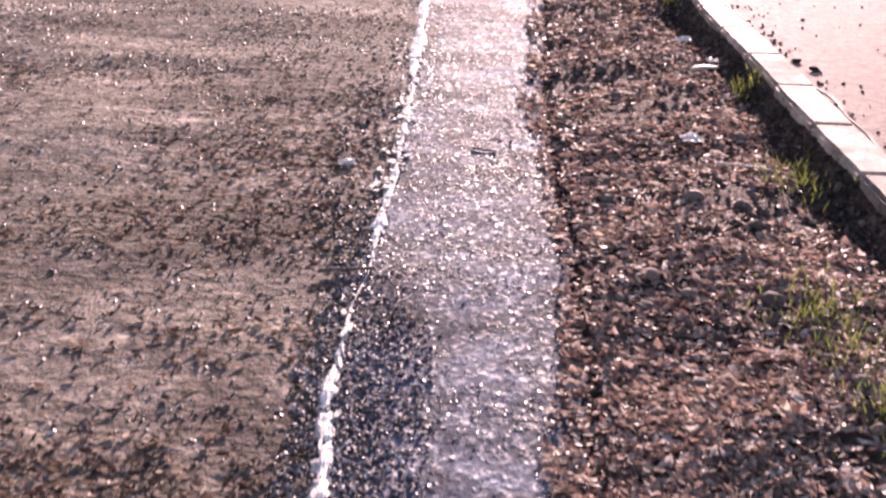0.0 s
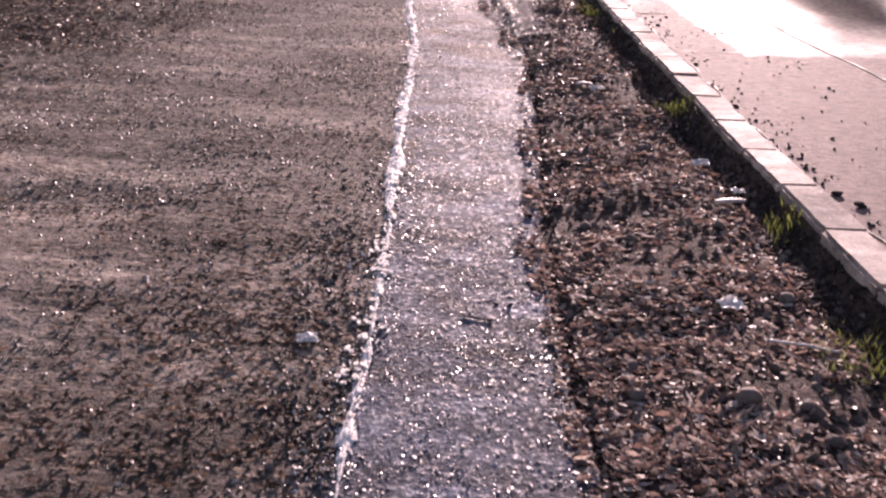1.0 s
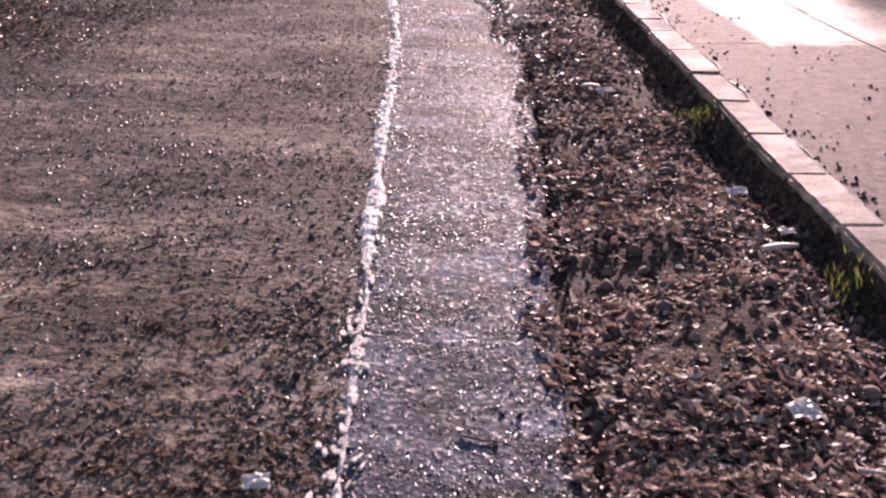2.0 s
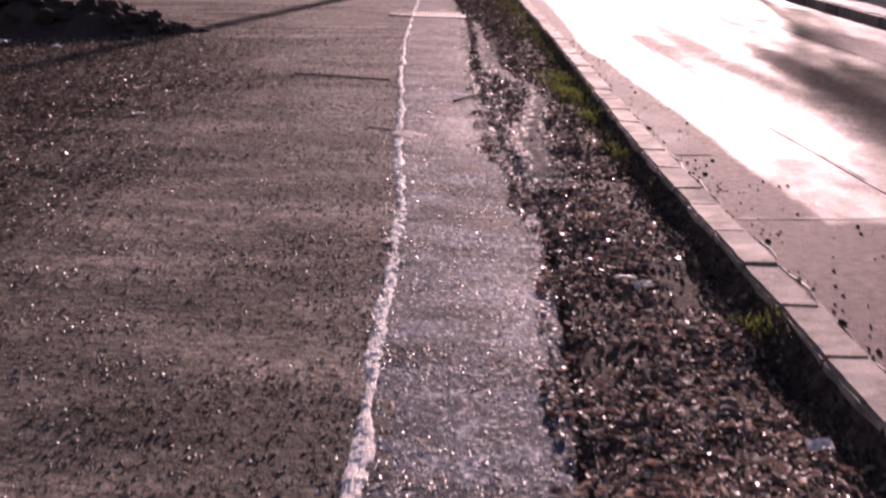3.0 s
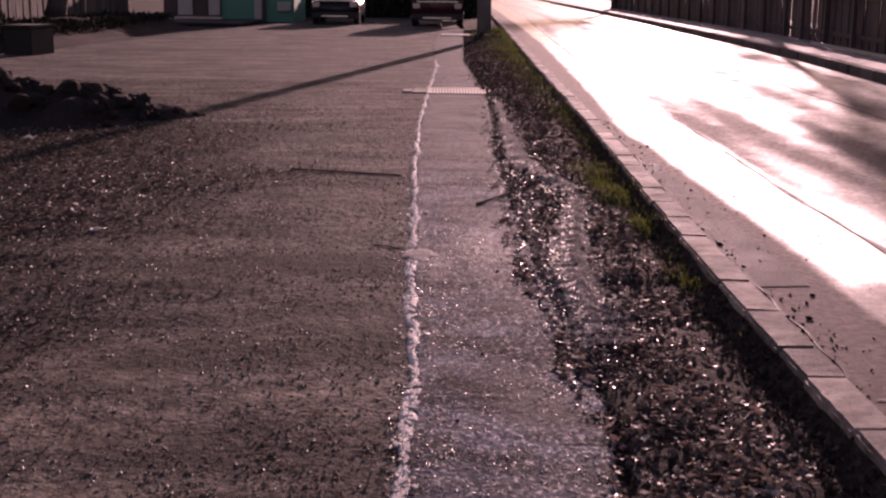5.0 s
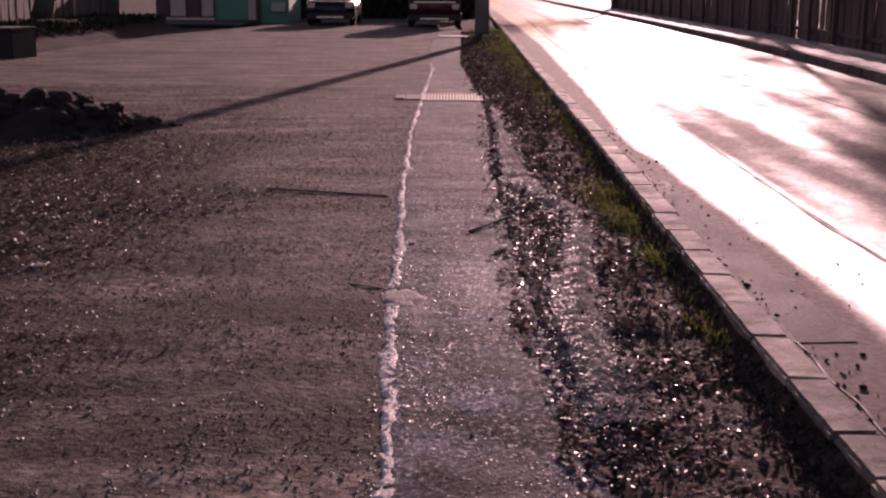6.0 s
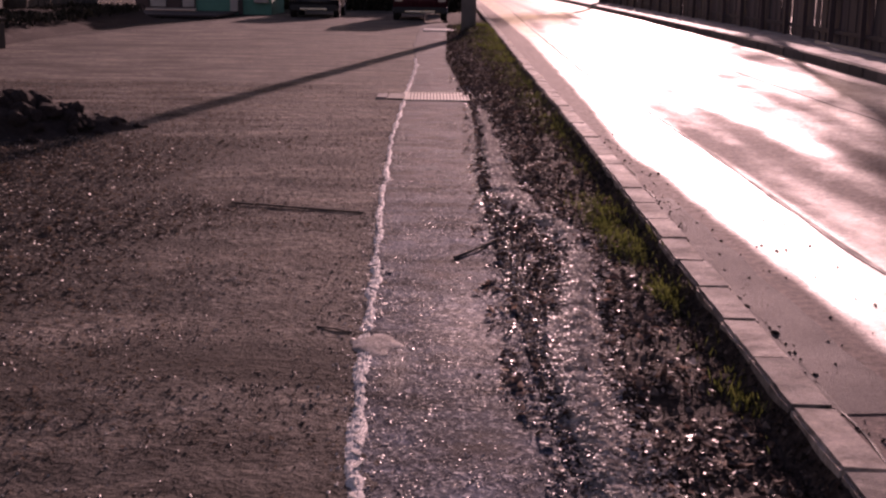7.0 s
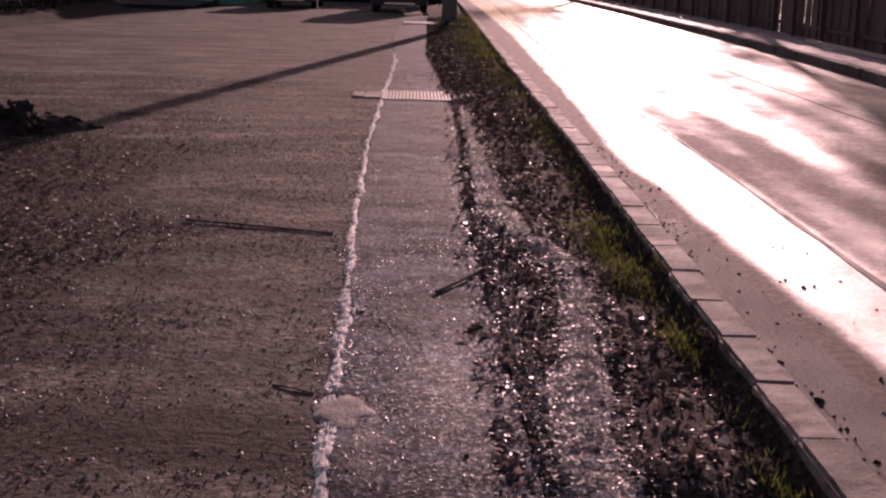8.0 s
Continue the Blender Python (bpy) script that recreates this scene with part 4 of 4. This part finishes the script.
car("van", (-0.28, 50.2, 0.0), 0, 4.4, 1.86, M_RED, [(0.0, 0.36), (0.0, 1.05), (0.1, 1.15), (3.3, 1.1), (4.3, 0.9), (4.4, 0.5), (4.3, 0.3), (0.1, 0.28)],
    (0.03, 3.5, 1.08, 1.85), "dark maroon van parked at the yard's end, seen from behind", True)
car("car", (-4.1, 51.6, 0.0), 0, 4.3, 1.75, M_NAVY, [(0.0, 0.36), (0.0, 0.82), (0.15, 0.9), (1.2, 0.98), (3.4, 0.98), (4.2, 0.85), (4.3, 0.5), (4.2, 0.3), (0.1, 0.28)],
    (1.0, 3.6, 0.96, 1.42), "black saloon car parked at the yard's end with glinting bright trim", True)

# ---- loose things on the verge and path ----


def stick(pts, r, label, mat=M_BARK):
    e = thing("stick", pts[0], label, "stick", "fallen sticks")
    bm = bmesh.new()
    o = Vector(pts[0])
    for a, b in zip(pts, pts[1:]):
        tube(bm, Vector(a) - o, Vector(b) - o, r, r * 0.8, 7)
    part("stem", bm, mat, e)
    return e


stick([(0.27, 12.93, 0.026), (0.4, 13.15, 0.03), (0.53, 13.42, 0.03)], 0.009, "thin dark fallen stick lying on the footpath")
stick([(0.13, 4.35, 0.024), (0.18, 4.33, 0.024), (0.215, 4.325, 0.024)], 0.0035, "short dark twig lying on the footpath")
stick([(0.95, 4.15, 0.06), (1.05, 4.11, 0.065), (1.13, 4.08, 0.06)], 0.005, "pale dry twig lying on leaf litter", M_CREAM)
stick([(-0.36, 11.56, 0.018), (-0.28, 11.52, 0.02), (-0.2, 11.47, 0.018)], 0.004, "dark twig lying on the yard")
stick([(-0.3, 3.2, 0.03), (-0.15, 3.23, 0.03)], 0.006, "dark twig lying on the yard")
# dark stem laid in for the shadow line of a crack
stick([(-1.2, 14.54, 0.02), (-0.9, 14.43, 0.024), (-0.67, 14.36, 0.022), (-0.3, 14.24, 0.02)], 0.007, "long dark stem standing in for a crack's shadow across the yard")


def litter(at, size, label, seed):
    e = thing("paper_scrap", at, label, "litter", "litter")
    bm = bmesh.new()
    bmesh.ops.create_grid(bm, x_segments=7, y_segments=7, size=size)
    for v in bm.verts:
        v.co.z = size * 0.5 * noise.noise(v.co / size * 1.4 + Vector((seed, 0, 0))) + size * 0.3
        v.co.x *= 1 + 0.3 * noise.noise(v.co / size * 2 + Vector((0, seed, 0)))
    bmesh.ops.solidify(bm, geom=bm.faces[:], thickness=0.002)
    part("scrap", bm, M_SCRAP, e)
    return e


for k, (at, s) in enumerate((((0.91, 4.39, 0.06), 0.04), ((-0.3, 4.15, 0.02), 0.028), ((1.16, 6.04, 0.06), 0.035), ((0.72, 16.3, 0.06), 0.045), ((0.93, 7.62, 0.05), 0.04),
                             ((1.0, 7.9, 0.05), 0.03), ((-2.06, 11.9, 0.02), 0.03), ((1.22, 5.63, 0.06), 0.025), ((-4.6, 16.6, 0.03), 0.08), ((-3.9, 16.3, 0.03), 0.05))):
    litter(at, s, "crumpled white paper scrap lying on the ground", k * 2.7)

ROCKS = []
for k in range(4):
    bm = bmesh.new()
    bmesh.ops.create_icosphere(bm, subdivisions=2, radius=1)
    for v in bm.verts:
        d = v.co.normalized()
        v.co = d * (1 + 0.5 * noise.noise(d * 1.2 + Vector((k * 4, 0, 0))) + 0.2 * noise.noise(d * 3.2 + Vector((0, k, 0))))
        v.co.z *= 0.6
    me = bpy.data.meshes.new("stone")
    bm.to_mesh(me)
    bm.free()
    me.materials.append(M_ROCK)
    me.polygons.foreach_set("use_smooth", [True] * len(me.polygons))
    ROCKS.append(me)


def clod_at(x, y, z, r, label, category):
    """A small dark lump of earth lying on a hard surface."""
    ob = tagged(new("clod", DARK_ROCK), label, category, "earth clods")
    r *= 0.72
    ob.matrix_world = pose(x, y, z + r * 0.35, rng.normal(0, 12), rng.normal(0, 12), rng.uniform(0, 360)) @ Matrix.Diagonal((r, r * rng.uniform(0.6, 0.95), r * rng.uniform(0.7, 1), 1))


DARK_ROCK = ROCKS[0].copy()
DARK_ROCK.materials.clear()
DARK_ROCK.materials.append(M_DIRT)
for x, y, r in ((1.56, 5.5, 0.028), (1.6, 5.35, 0.034), (1.54, 7.04, 0.024), (1.82, 6.4, 0.016), (1.55, 12.16, 0.022), (1.545, 11.83, 0.026), (1.56, 11.68, 0.022), (1.57, 11.25, 0.028), (1.62, 9.7, 0.024), (1.75, 10.1, 0.018),
                (1.58, 8.2, 0.02), (1.6, 6.1, 0.014), (1.66, 7.5, 0.013), (1.57, 10.7, 0.018), (1.56, 12.8, 0.024), (1.6, 13.5, 0.02)):
    clod_at(x, y, float(road_z(np.array(x), np.array(y))), r, "dark earth clod lying on the road beside the kerb", "earth clod")
for x, y, r in ((0.23, 4.46, 0.011), (0.27, 4.45, 0.013), (0.35, 4.59, 0.009), (0.4, 5.35, 0.022), (-0.26, 4.65, 0.022), (0.21, 9.4, 0.011), (0.33, 10.9, 0.012), (0.1, 8.6, 0.01)):
    clod_at(x, y, 0.018, r, "small dark earth clod lying on the footpath", "earth clod")


def bark_piece(x, y, z, length, width, turn):
    b = thing("bark_piece", (x, y, z), "pale tan strip of bark lying on leaf litter", "bark", "", turn)
    n = 12
    v, fc = [], []
    for i in range(n):
        t = i / (n - 1)
        w = width * (math.sin(math.pi * min(0.97, 0.08 + t * 0.92)) ** 0.6) * (1 + 0.15 * math.sin(9 * t))
        for side, h in ((-1, 0.0), (-0.4, 0.009), (0.4, 0.01), (1, 0.001)):
            v.append((length * (t - 0.5), side * w / 2, h + 0.006 * math.sin(3 * t)))
    for i in range(n - 1):
        for k in range(3):
            a = i * 4 + k
            fc.append((a, a + 4, a + 5, a + 1))
    strip_ob = raw("strip", np.array(v), fc, M_CREAM, b, True)
    thick = strip_ob.modifiers.new("thickness", "SOLIDIFY")
    thick.thickness = 0.004


bark_piece(1.155, 5.475, 0.062, 0.13, 0.03, 12)
bark_piece(0.87, 7.68, 0.06, 0.09, 0.03, -8)


def stone(x, y, r, sink=0.25):
    ob = tagged(new("stone", ROCKS[rng.integers(4)]), "rounded earthy brown stone lying among dry leaves", "stone", "stones on the verge")
    z = float(verge_z(np.array([x]), np.array([y]))[0])
    ob.matrix_world = pose(x, y, z + r * (0.5 - sink), rng.normal(0, 12), rng.normal(0, 12), rng.uniform(0, 360)) @ Matrix.Diagonal((r * 0.9, r * rng.uniform(0.6, 0.9), r * 0.9, 1))


for x, y, r in ((0.88, 3.02, 0.05), (0.5, 3.1, 0.032), (0.56, 3.05, 0.03), (0.52, 2.92, 0.028), (0.6, 3.2, 0.035), (0.8, 3.75, 0.05), (0.95, 3.55, 0.04), (0.55, 3.85, 0.04), (0.72, 5.05, 0.04), (1.05, 5.2, 0.045),
                (0.62, 2.62, 0.03), (0.7, 2.75, 0.028), (0.5, 2.7, 0.026), (1.12, 4.55, 0.04), (0.98, 6.35, 0.04), (0.72, 6.9, 0.035), (1.0, 7.0, 0.04), (0.9, 7.3, 0.035), (0.75, 7.6, 0.03), (1.1, 8.2, 0.035)):
    stone(x, y, r * 0.75, 0.18)
for k in range(40):
    y = 2.2 + 7.5 * rng.random() ** 1.4
    stone(float(rng.uniform(path_right(y) + 0.1, kerb_line(y) - 0.2)), y, rng.uniform(0.014, 0.03))

# ---- litter of leaves, grit, grass (uncountable) ----


def lay(n, x0, x1, y0, y1, z, bias=1.6, keep=None):
    """Places strewn over a stretch of ground, closer together where y is small."""
    y = y0 + (y1 - y0) * rng.random(n) ** bias
    x = x0(y) + (x1(y) - x0(y)) * rng.random(n)
    if keep is not None:
        k = rng.random(n) < keep(x, y)
        x, y = x[k], y[k]
    return np.stack([x, y, z(x, y)], -1)


STRIP_Y, STRIP_X = [9, 10.8, 11.3, 12.2, 13, 13.7, 14.4, 15.3, 16.5, 18, 21], [0.7, 0.71, 0.76, 0.87, 0.95, 0.92, 0.75, 0.68, 0.66, 0.66, 0.7]
strip = lambda x, y: np.exp(-((x - np.interp(y, STRIP_Y, STRIP_X)) / 0.1) ** 2)
half = lambda x, y: np.clip(np.interp(y, [2.5, 4.5], [0.75, 0.4]) + 0.55 * lumps(x * 0.8, y, 0.32, 2), 0.06, 1)
q = lay(120000, lambda y: path_right(y) - 0.06 - 0.05 * lumps(y, y * 0, 0.5, 21) - np.interp(y, [8.5, 11], [0, 0.08]), lambda y: kerb_line(y) - 0.14 + 0.05 * lumps(y, y * 0, 0.4, 13), 1.6, 26, lambda x, y: np.where(x < path_right(y), 0.022, verge_z(x, y) + 0.007), 1.8, lambda x, y: half(x, y) * np.interp(y, [2, 5, 8, 12, 15, 22], [1, 0.95, 0.85, 0.6, 0.25, 0.2]) * (1 - 0.85 * np.clip((y - 8.5) / 1.5, 0, 1) * np.exp(-((x - path_right(y)) / 0.16) ** 2)) * (1 - 0.75 * strip(x, y) * (y > 10)) * (1 - 0.7 * np.clip((y - 5.5) / 2.5, 0, 1) * np.clip(((x - path_right(y)) / (kerb_line(y) - path_right(y)) - 0.45) / 0.3, 0, 1)))
M_OLDLEAF = scattered("wet_leaf", [(0.0, (0.022, 0.015, 0.013)), (0.5, (0.085, 0.055, 0.044)), (0.8, (0.22, 0.155, 0.12)), (1.0, (0.62, 0.53, 0.46))], 0.34, 0.6, 0.35)
fresh = rng.random(len(q)) < np.interp(q[:, 1], [5, 8], [1, 0.3])
for bits, stuff_of, what in ((q[fresh], M_LEAF, "dry brown fallen leaves strewn over the verge"), (q[~fresh], M_OLDLEAF, "dark half-rotted leaves glinting on the verge")):
    scatter("leaf_litter", LEAF, bits, (0.011 + 0.042 * rng.random(len(bits)) ** 1.6) * np.interp(bits[:, 1], [5, 20], [1, 1.5]), stuff_of, None, 0.22, 0.8, what, "leaves")
q = lay(4000, path_right, lambda y: kerb_line(y) - 0.03, 1.6, 16, lambda x, y: verge_z(x, y), 1.7)
scatter("soil_clods", CHIP, q, rng.uniform(0.01, 0.045, len(q)), scattered("clod", [(0.0, (0.05, 0.036, 0.03)), (1.0, (0.2, 0.15, 0.125))], 0.9, 0.2), None, 0.3, 1.2, "dark soil clods and small stones on the verge", "soil clods")
ridge_y = steps((9.4, 22, 0.05))
ridge_x = np.interp(ridge_y, STRIP_Y, STRIP_X)[:, None] + np.linspace(-0.28, 0.28, 26)[None]


def ridge_z(x, y):
    fade = np.clip((y - 9.4) / 1.2, 0, 1) * np.clip((22 - y) / 3, 0, 1)
    crust = 0.043 + 0.045 * (strip(x, y) - 0.5) + 0.007 * lumps(x, y, 0.24, 27) + 0.005 * lumps(x, y, 0.07, 40)
    return crust - 0.05 * (1 - fade) - 0.06 * np.clip((path_right(y) + 0.06 - x) / 0.08, 0, 1)


tagged(sheet("dust_strip", ridge_x, ridge_y, ridge_z, M_DUSTY), "pale dried mud and dust strip along the verge", "dried mud", "", "structure")
q = lay(60000, path_right, lambda y: kerb_line(y) - 0.2, 9.5, 21, lambda x, y: np.maximum(verge_z(x, y), ridge_z(x, y)) + 0.009, 1.3, strip)
scatter("pale_grit", LEAF, q, rng.uniform(0.012, 0.04, len(q)), M_PALE, None, 0.15, 0.6, "pale grit and dry crumbs strewn in a strip", "grit")
dense = lambda x, y: np.clip(0.16 + 0.36 * lumps(x * 0.55, y, 0.5, 6) + 0.7 * np.clip((-1.3 - x) / 1.2, 0, 1) * np.clip((y - 6) / 3, 0, 1), 0.03, 1) * np.interp(y, [2.5, 5.5], [0.6, 1])
q = lay(210000, lambda y: -0.9 - 0.29 * y, lambda y: path_left(y) - 0.03, 1.6, 24, lambda x, y: yard_z(x, y) + 0.003, 1.45, dense)
scatter("leaf_crumbs", LEAF, q, (0.01 + 0.032 * rng.random(len(q)) ** 1.4) * np.interp(q[:, 1], [4, 6.5, 14], [1, 0.65, 0.8]), M_CRUMB, None, 0.12, 0.7, "brown leaf crumbs scattered over the dusty yard", "leaf crumbs")
litter_keep = lambda x, y: np.clip((-1.3 - x + 0.5 * lumps(x, y, 1.2, 3)) / 2.6, 0, 1) * np.clip((y - 7) / 4, 0, 1) * np.clip((18.5 - y) / 1.5, 0, 1)
q = lay(70000, lambda y: -1.2 - 0.3 * y, lambda y: -0.9 + 0 * y, 7, 18.5, lambda x, y: yard_z(x, y) + 0.006, 1.3, litter_keep)
scatter("yard_litter", LEAF, q, rng.uniform(0.02, 0.055, len(q)), scattered("old_leaf", [(0.0, (0.02, 0.014, 0.011)), (0.6, (0.06, 0.04, 0.029)), (0.9, (0.22, 0.155, 0.11)), (1.0, (0.6, 0.5, 0.41))], 0.45, 0.5, 0.4), None, 0.22, 0.8,
        "dense dark leaf litter and dead grass on the yard", "leaves")
q = lay(90000, lambda y: -0.9 - 0.29 * y, lambda y: path_left(y) - 0.02, 1.6, 20, lambda x, y: yard_z(x, y) + 0.001, 1.4, lambda x, y: np.clip(0.45 + 0.45 * lumps(x * 0.5, y, 0.35, 35), 0.1, 1) * np.interp(y, [3.5, 6.5], [0.3, 1]))
scatter("yard_grit", CHIP, q, 0.005 + 0.015 * rng.random(len(q)) ** 2, scattered("grit", [(0.0, (0.025, 0.02, 0.017)), (0.45, (0.075, 0.06, 0.05)), (0.8, (0.22, 0.18, 0.15)), (1.0, (0.55, 0.49, 0.43))], 0.5), None, 0.3, 0.9, "small gravel grit on the yard", "grit")
q = lay(2600, lambda y: -0.42 + 0 * y, lambda y: path_left(y) + 0.02, 3.3, 6.0, lambda x, y: yard_z(x, y) + 0.002, 1.0, lambda x, y: np.clip((x + 0.42) / 0.12, 0, 1) * np.clip((6 - y) / 1.2, 0, 1) * np.clip(0.5 + 0.6 * lumps(x, y, 0.3, 14), 0, 1))
scatter("edge_rubble", CHIP, q, 0.006 + 0.02 * rng.random(len(q)) ** 1.7, scattered("asphalt_rubble", [(0.0, (0.015, 0.014, 0.015)), (0.6, (0.05, 0.045, 0.045)), (0.9, (0.16, 0.14, 0.13)), (1.0, (0.55, 0.52, 0.49))], 0.6, 0.3), None, 0.3, 0.8, "dark crumbled asphalt along the broken edging", "rubble")
q = lay(90000, lambda y: path_left(y) - 0.02, lambda y: path_right(y) - 0.02, 1.6, 26, lambda x, y: 0.019 + 0.004 * lumps(x, y, 0.9, 12), 1.6, lambda x, y: np.clip(0.6 + 0.7 * lumps(x, y, 0.5, 9), 0.12, 1) * np.interp(y, [2, 5], [0.45, 1]))
scatter("path_chips", CHIP, q, 0.0035 + 0.01 * rng.random(len(q)) ** 2, M_STONE, None, 0.25, 0.4, "stone chips standing out of the footpath asphalt", "stone chips")
q = lay(36000, lambda y: path_right(y) - 0.12, lambda y: path_right(y) + 0.34, 8.5, 24, lambda x, y: np.where(x < path_right(y), 0.022, verge_z(x, y) + 0.016), 1.4, lambda x, y: np.clip((y - 8.5) / 2, 0, 1) * np.exp(-np.abs(x - path_right(y)) / 0.09))
scatter("path_chips", CHIP, q, 0.006 + 0.014 * rng.random(len(q)) ** 1.6, M_STONE, None, 0.25, 0.5, "blue-grey gravel crumbled off the footpath edge", "gravel")
near_edge = lambda x, y: np.exp(-((x - path_left(y)) / 0.07) ** 2)
q = lay(24000, lambda y: path_left(y) - 0.3, lambda y: path_left(y) + 0.25, 1.6, 18, lambda x, y: 0.016 + 0 * x, 1.6, near_edge)
scatter("edge_rubble", CHIP, q, rng.uniform(0.004, 0.017, len(q)), scattered("rubble", [(0.0, (0.05, 0.05, 0.05)), (0.3, (0.2, 0.19, 0.18)), (0.7, (0.45, 0.42, 0.39)), (1.0, (0.8, 0.76, 0.72))], 0.4), None, 0.3, 0.45,
        "crumbled rubble along the footpath edge", "rubble")
q = lay(9000, lambda y: -0.3 + 0 * y, lambda y: 0.06 + 0 * y, 1.7, 3.7, lambda x, y: 0.018 + 0 * x, 1.0, lambda x, y: np.clip((0.04 - x) / 0.2, 0, 1) * np.clip((x + 0.3) / 0.06, 0, 1) * np.clip((3.7 - y) / 0.7, 0, 1))
scatter("edge_rubble", CHIP, q, rng.uniform(0.005, 0.02, len(q)), scattered("dark_rubble", [(0.0, (0.012, 0.012, 0.015)), (0.7, (0.05, 0.05, 0.06)), (0.92, (0.2, 0.2, 0.21)), (1.0, (0.6, 0.58, 0.56))], 0.65, 0.3), None, 0.3, 0.6,
        "dark broken asphalt rubble beside the footpath", "rubble")
q = lay(9000, lambda y: kerb_line(y) + 0.18, lambda y: kerb_line(y) + 0.9, 3, 18, lambda x, y: road_z(x, y) + 0.002, 1.5, lambda x, y: (np.exp(-((x - kerb_line(y) - 0.18) / 0.05)) + 0.07) * np.clip(0.5 + 0.8 * lumps(x, y, 0.35, 19), 0.05, 1))
scatter("gutter_grit", CHIP, q, 0.006 + 0.024 * rng.random(len(q)) ** 2, scattered("gutter_crumb", [(0.0, (0.02, 0.014, 0.012)), (0.6, (0.07, 0.048, 0.04)), (1.0, (0.3, 0.23, 0.19))], 0.7, 0.3), None, 0.3, 0.9, "dark crumbs and grit along the kerb", "grit")
q = lay(16000, lambda y: path_right(y) - 0.05, lambda y: kerb_line(y) - 0.1, 10, 46, lambda x, y: verge_z(x, y) + 0.01, 1.1, lambda x, y: np.clip((y - 10) / 14, 0, 1))
scatter("leaf_litter", LEAF, q, rng.uniform(0.03, 0.08, len(q)), scattered("rotten_leaf", [(0.0, (0.03, 0.022, 0.02)), (0.7, (0.09, 0.065, 0.055)), (1.0, (0.25, 0.19, 0.16))], 0.7, 0.3, 0.2), None, 0.4, 1.0, "dark rotting leaves on the far verge", "leaves")
q = lay(14000, lambda y: kerb_line(y) - 0.16, lambda y: kerb_line(y) - 0.01, 1.6, 20, lambda x, y: verge_z(x, y) + 0.003, 1.5)
scatter("leaf_litter", LEAF, q, rng.uniform(0.008, 0.03, len(q)), scattered("damp_leaf", [(0.0, (0.015, 0.011, 0.01)), (0.8, (0.05, 0.036, 0.03)), (1.0, (0.16, 0.12, 0.095))], 0.7, 0.3, 0.15), None, 0.5, 1.0, "dark damp leaf crumbs against the kerb", "leaves")
tufts = []
for x, y, s, n in ((1.2, 4.05, 0.09, 260), (0.97, 2.9, 0.1, 420), (1.02, 2.45, 0.1, 380), (1.24, 13.2, 0.1, 700), (1.24, 14.3, 0.11, 600), (1.2, 13.8, 0.08, 500), (1.27, 12.1, 0.06, 400),
                   (1.26, 10.6, 0.05, 200), (1.27, 5.2, 0.05, 120), (1.26, 7.1, 0.05, 120)):
    tufts.append(np.stack([np.minimum(rng.normal(x, s * 0.7, n), kerb_line(y) - 0.01), rng.normal(y, s * (1 + y / 10), n)], -1))
gyy = rng.uniform(9.5, 46, 34000)
tufts.append(np.stack([kerb_line(gyy) - 0.03 - np.abs(rng.normal(0, np.interp(gyy, [9.5, 20, 44], [0.05, 0.16, 0.45]))), gyy], -1)[rng.random(34000) < np.interp(gyy, [9.5, 14, 22, 44], [0.03, 0.12, 0.35, 1]) * np.clip(0.5 + 0.7 * lumps(gyy, gyy * 0, 0.8, 3), 0.1, 1)])
tufts = np.concatenate(tufts)
q = np.stack([tufts[:, 0], tufts[:, 1], verge_z(tufts[:, 0], tufts[:, 1]) - 0.005], -1)
scatter("grass", BLADE, q, rng.uniform(0.02, 0.06, len(q)) * np.interp(q[:, 1], [8, 20, 44], [1, 1.2, 2]), M_GRASS, None, 0.25, 1.0, "thin tufts of green grass beside the kerb", "grass")
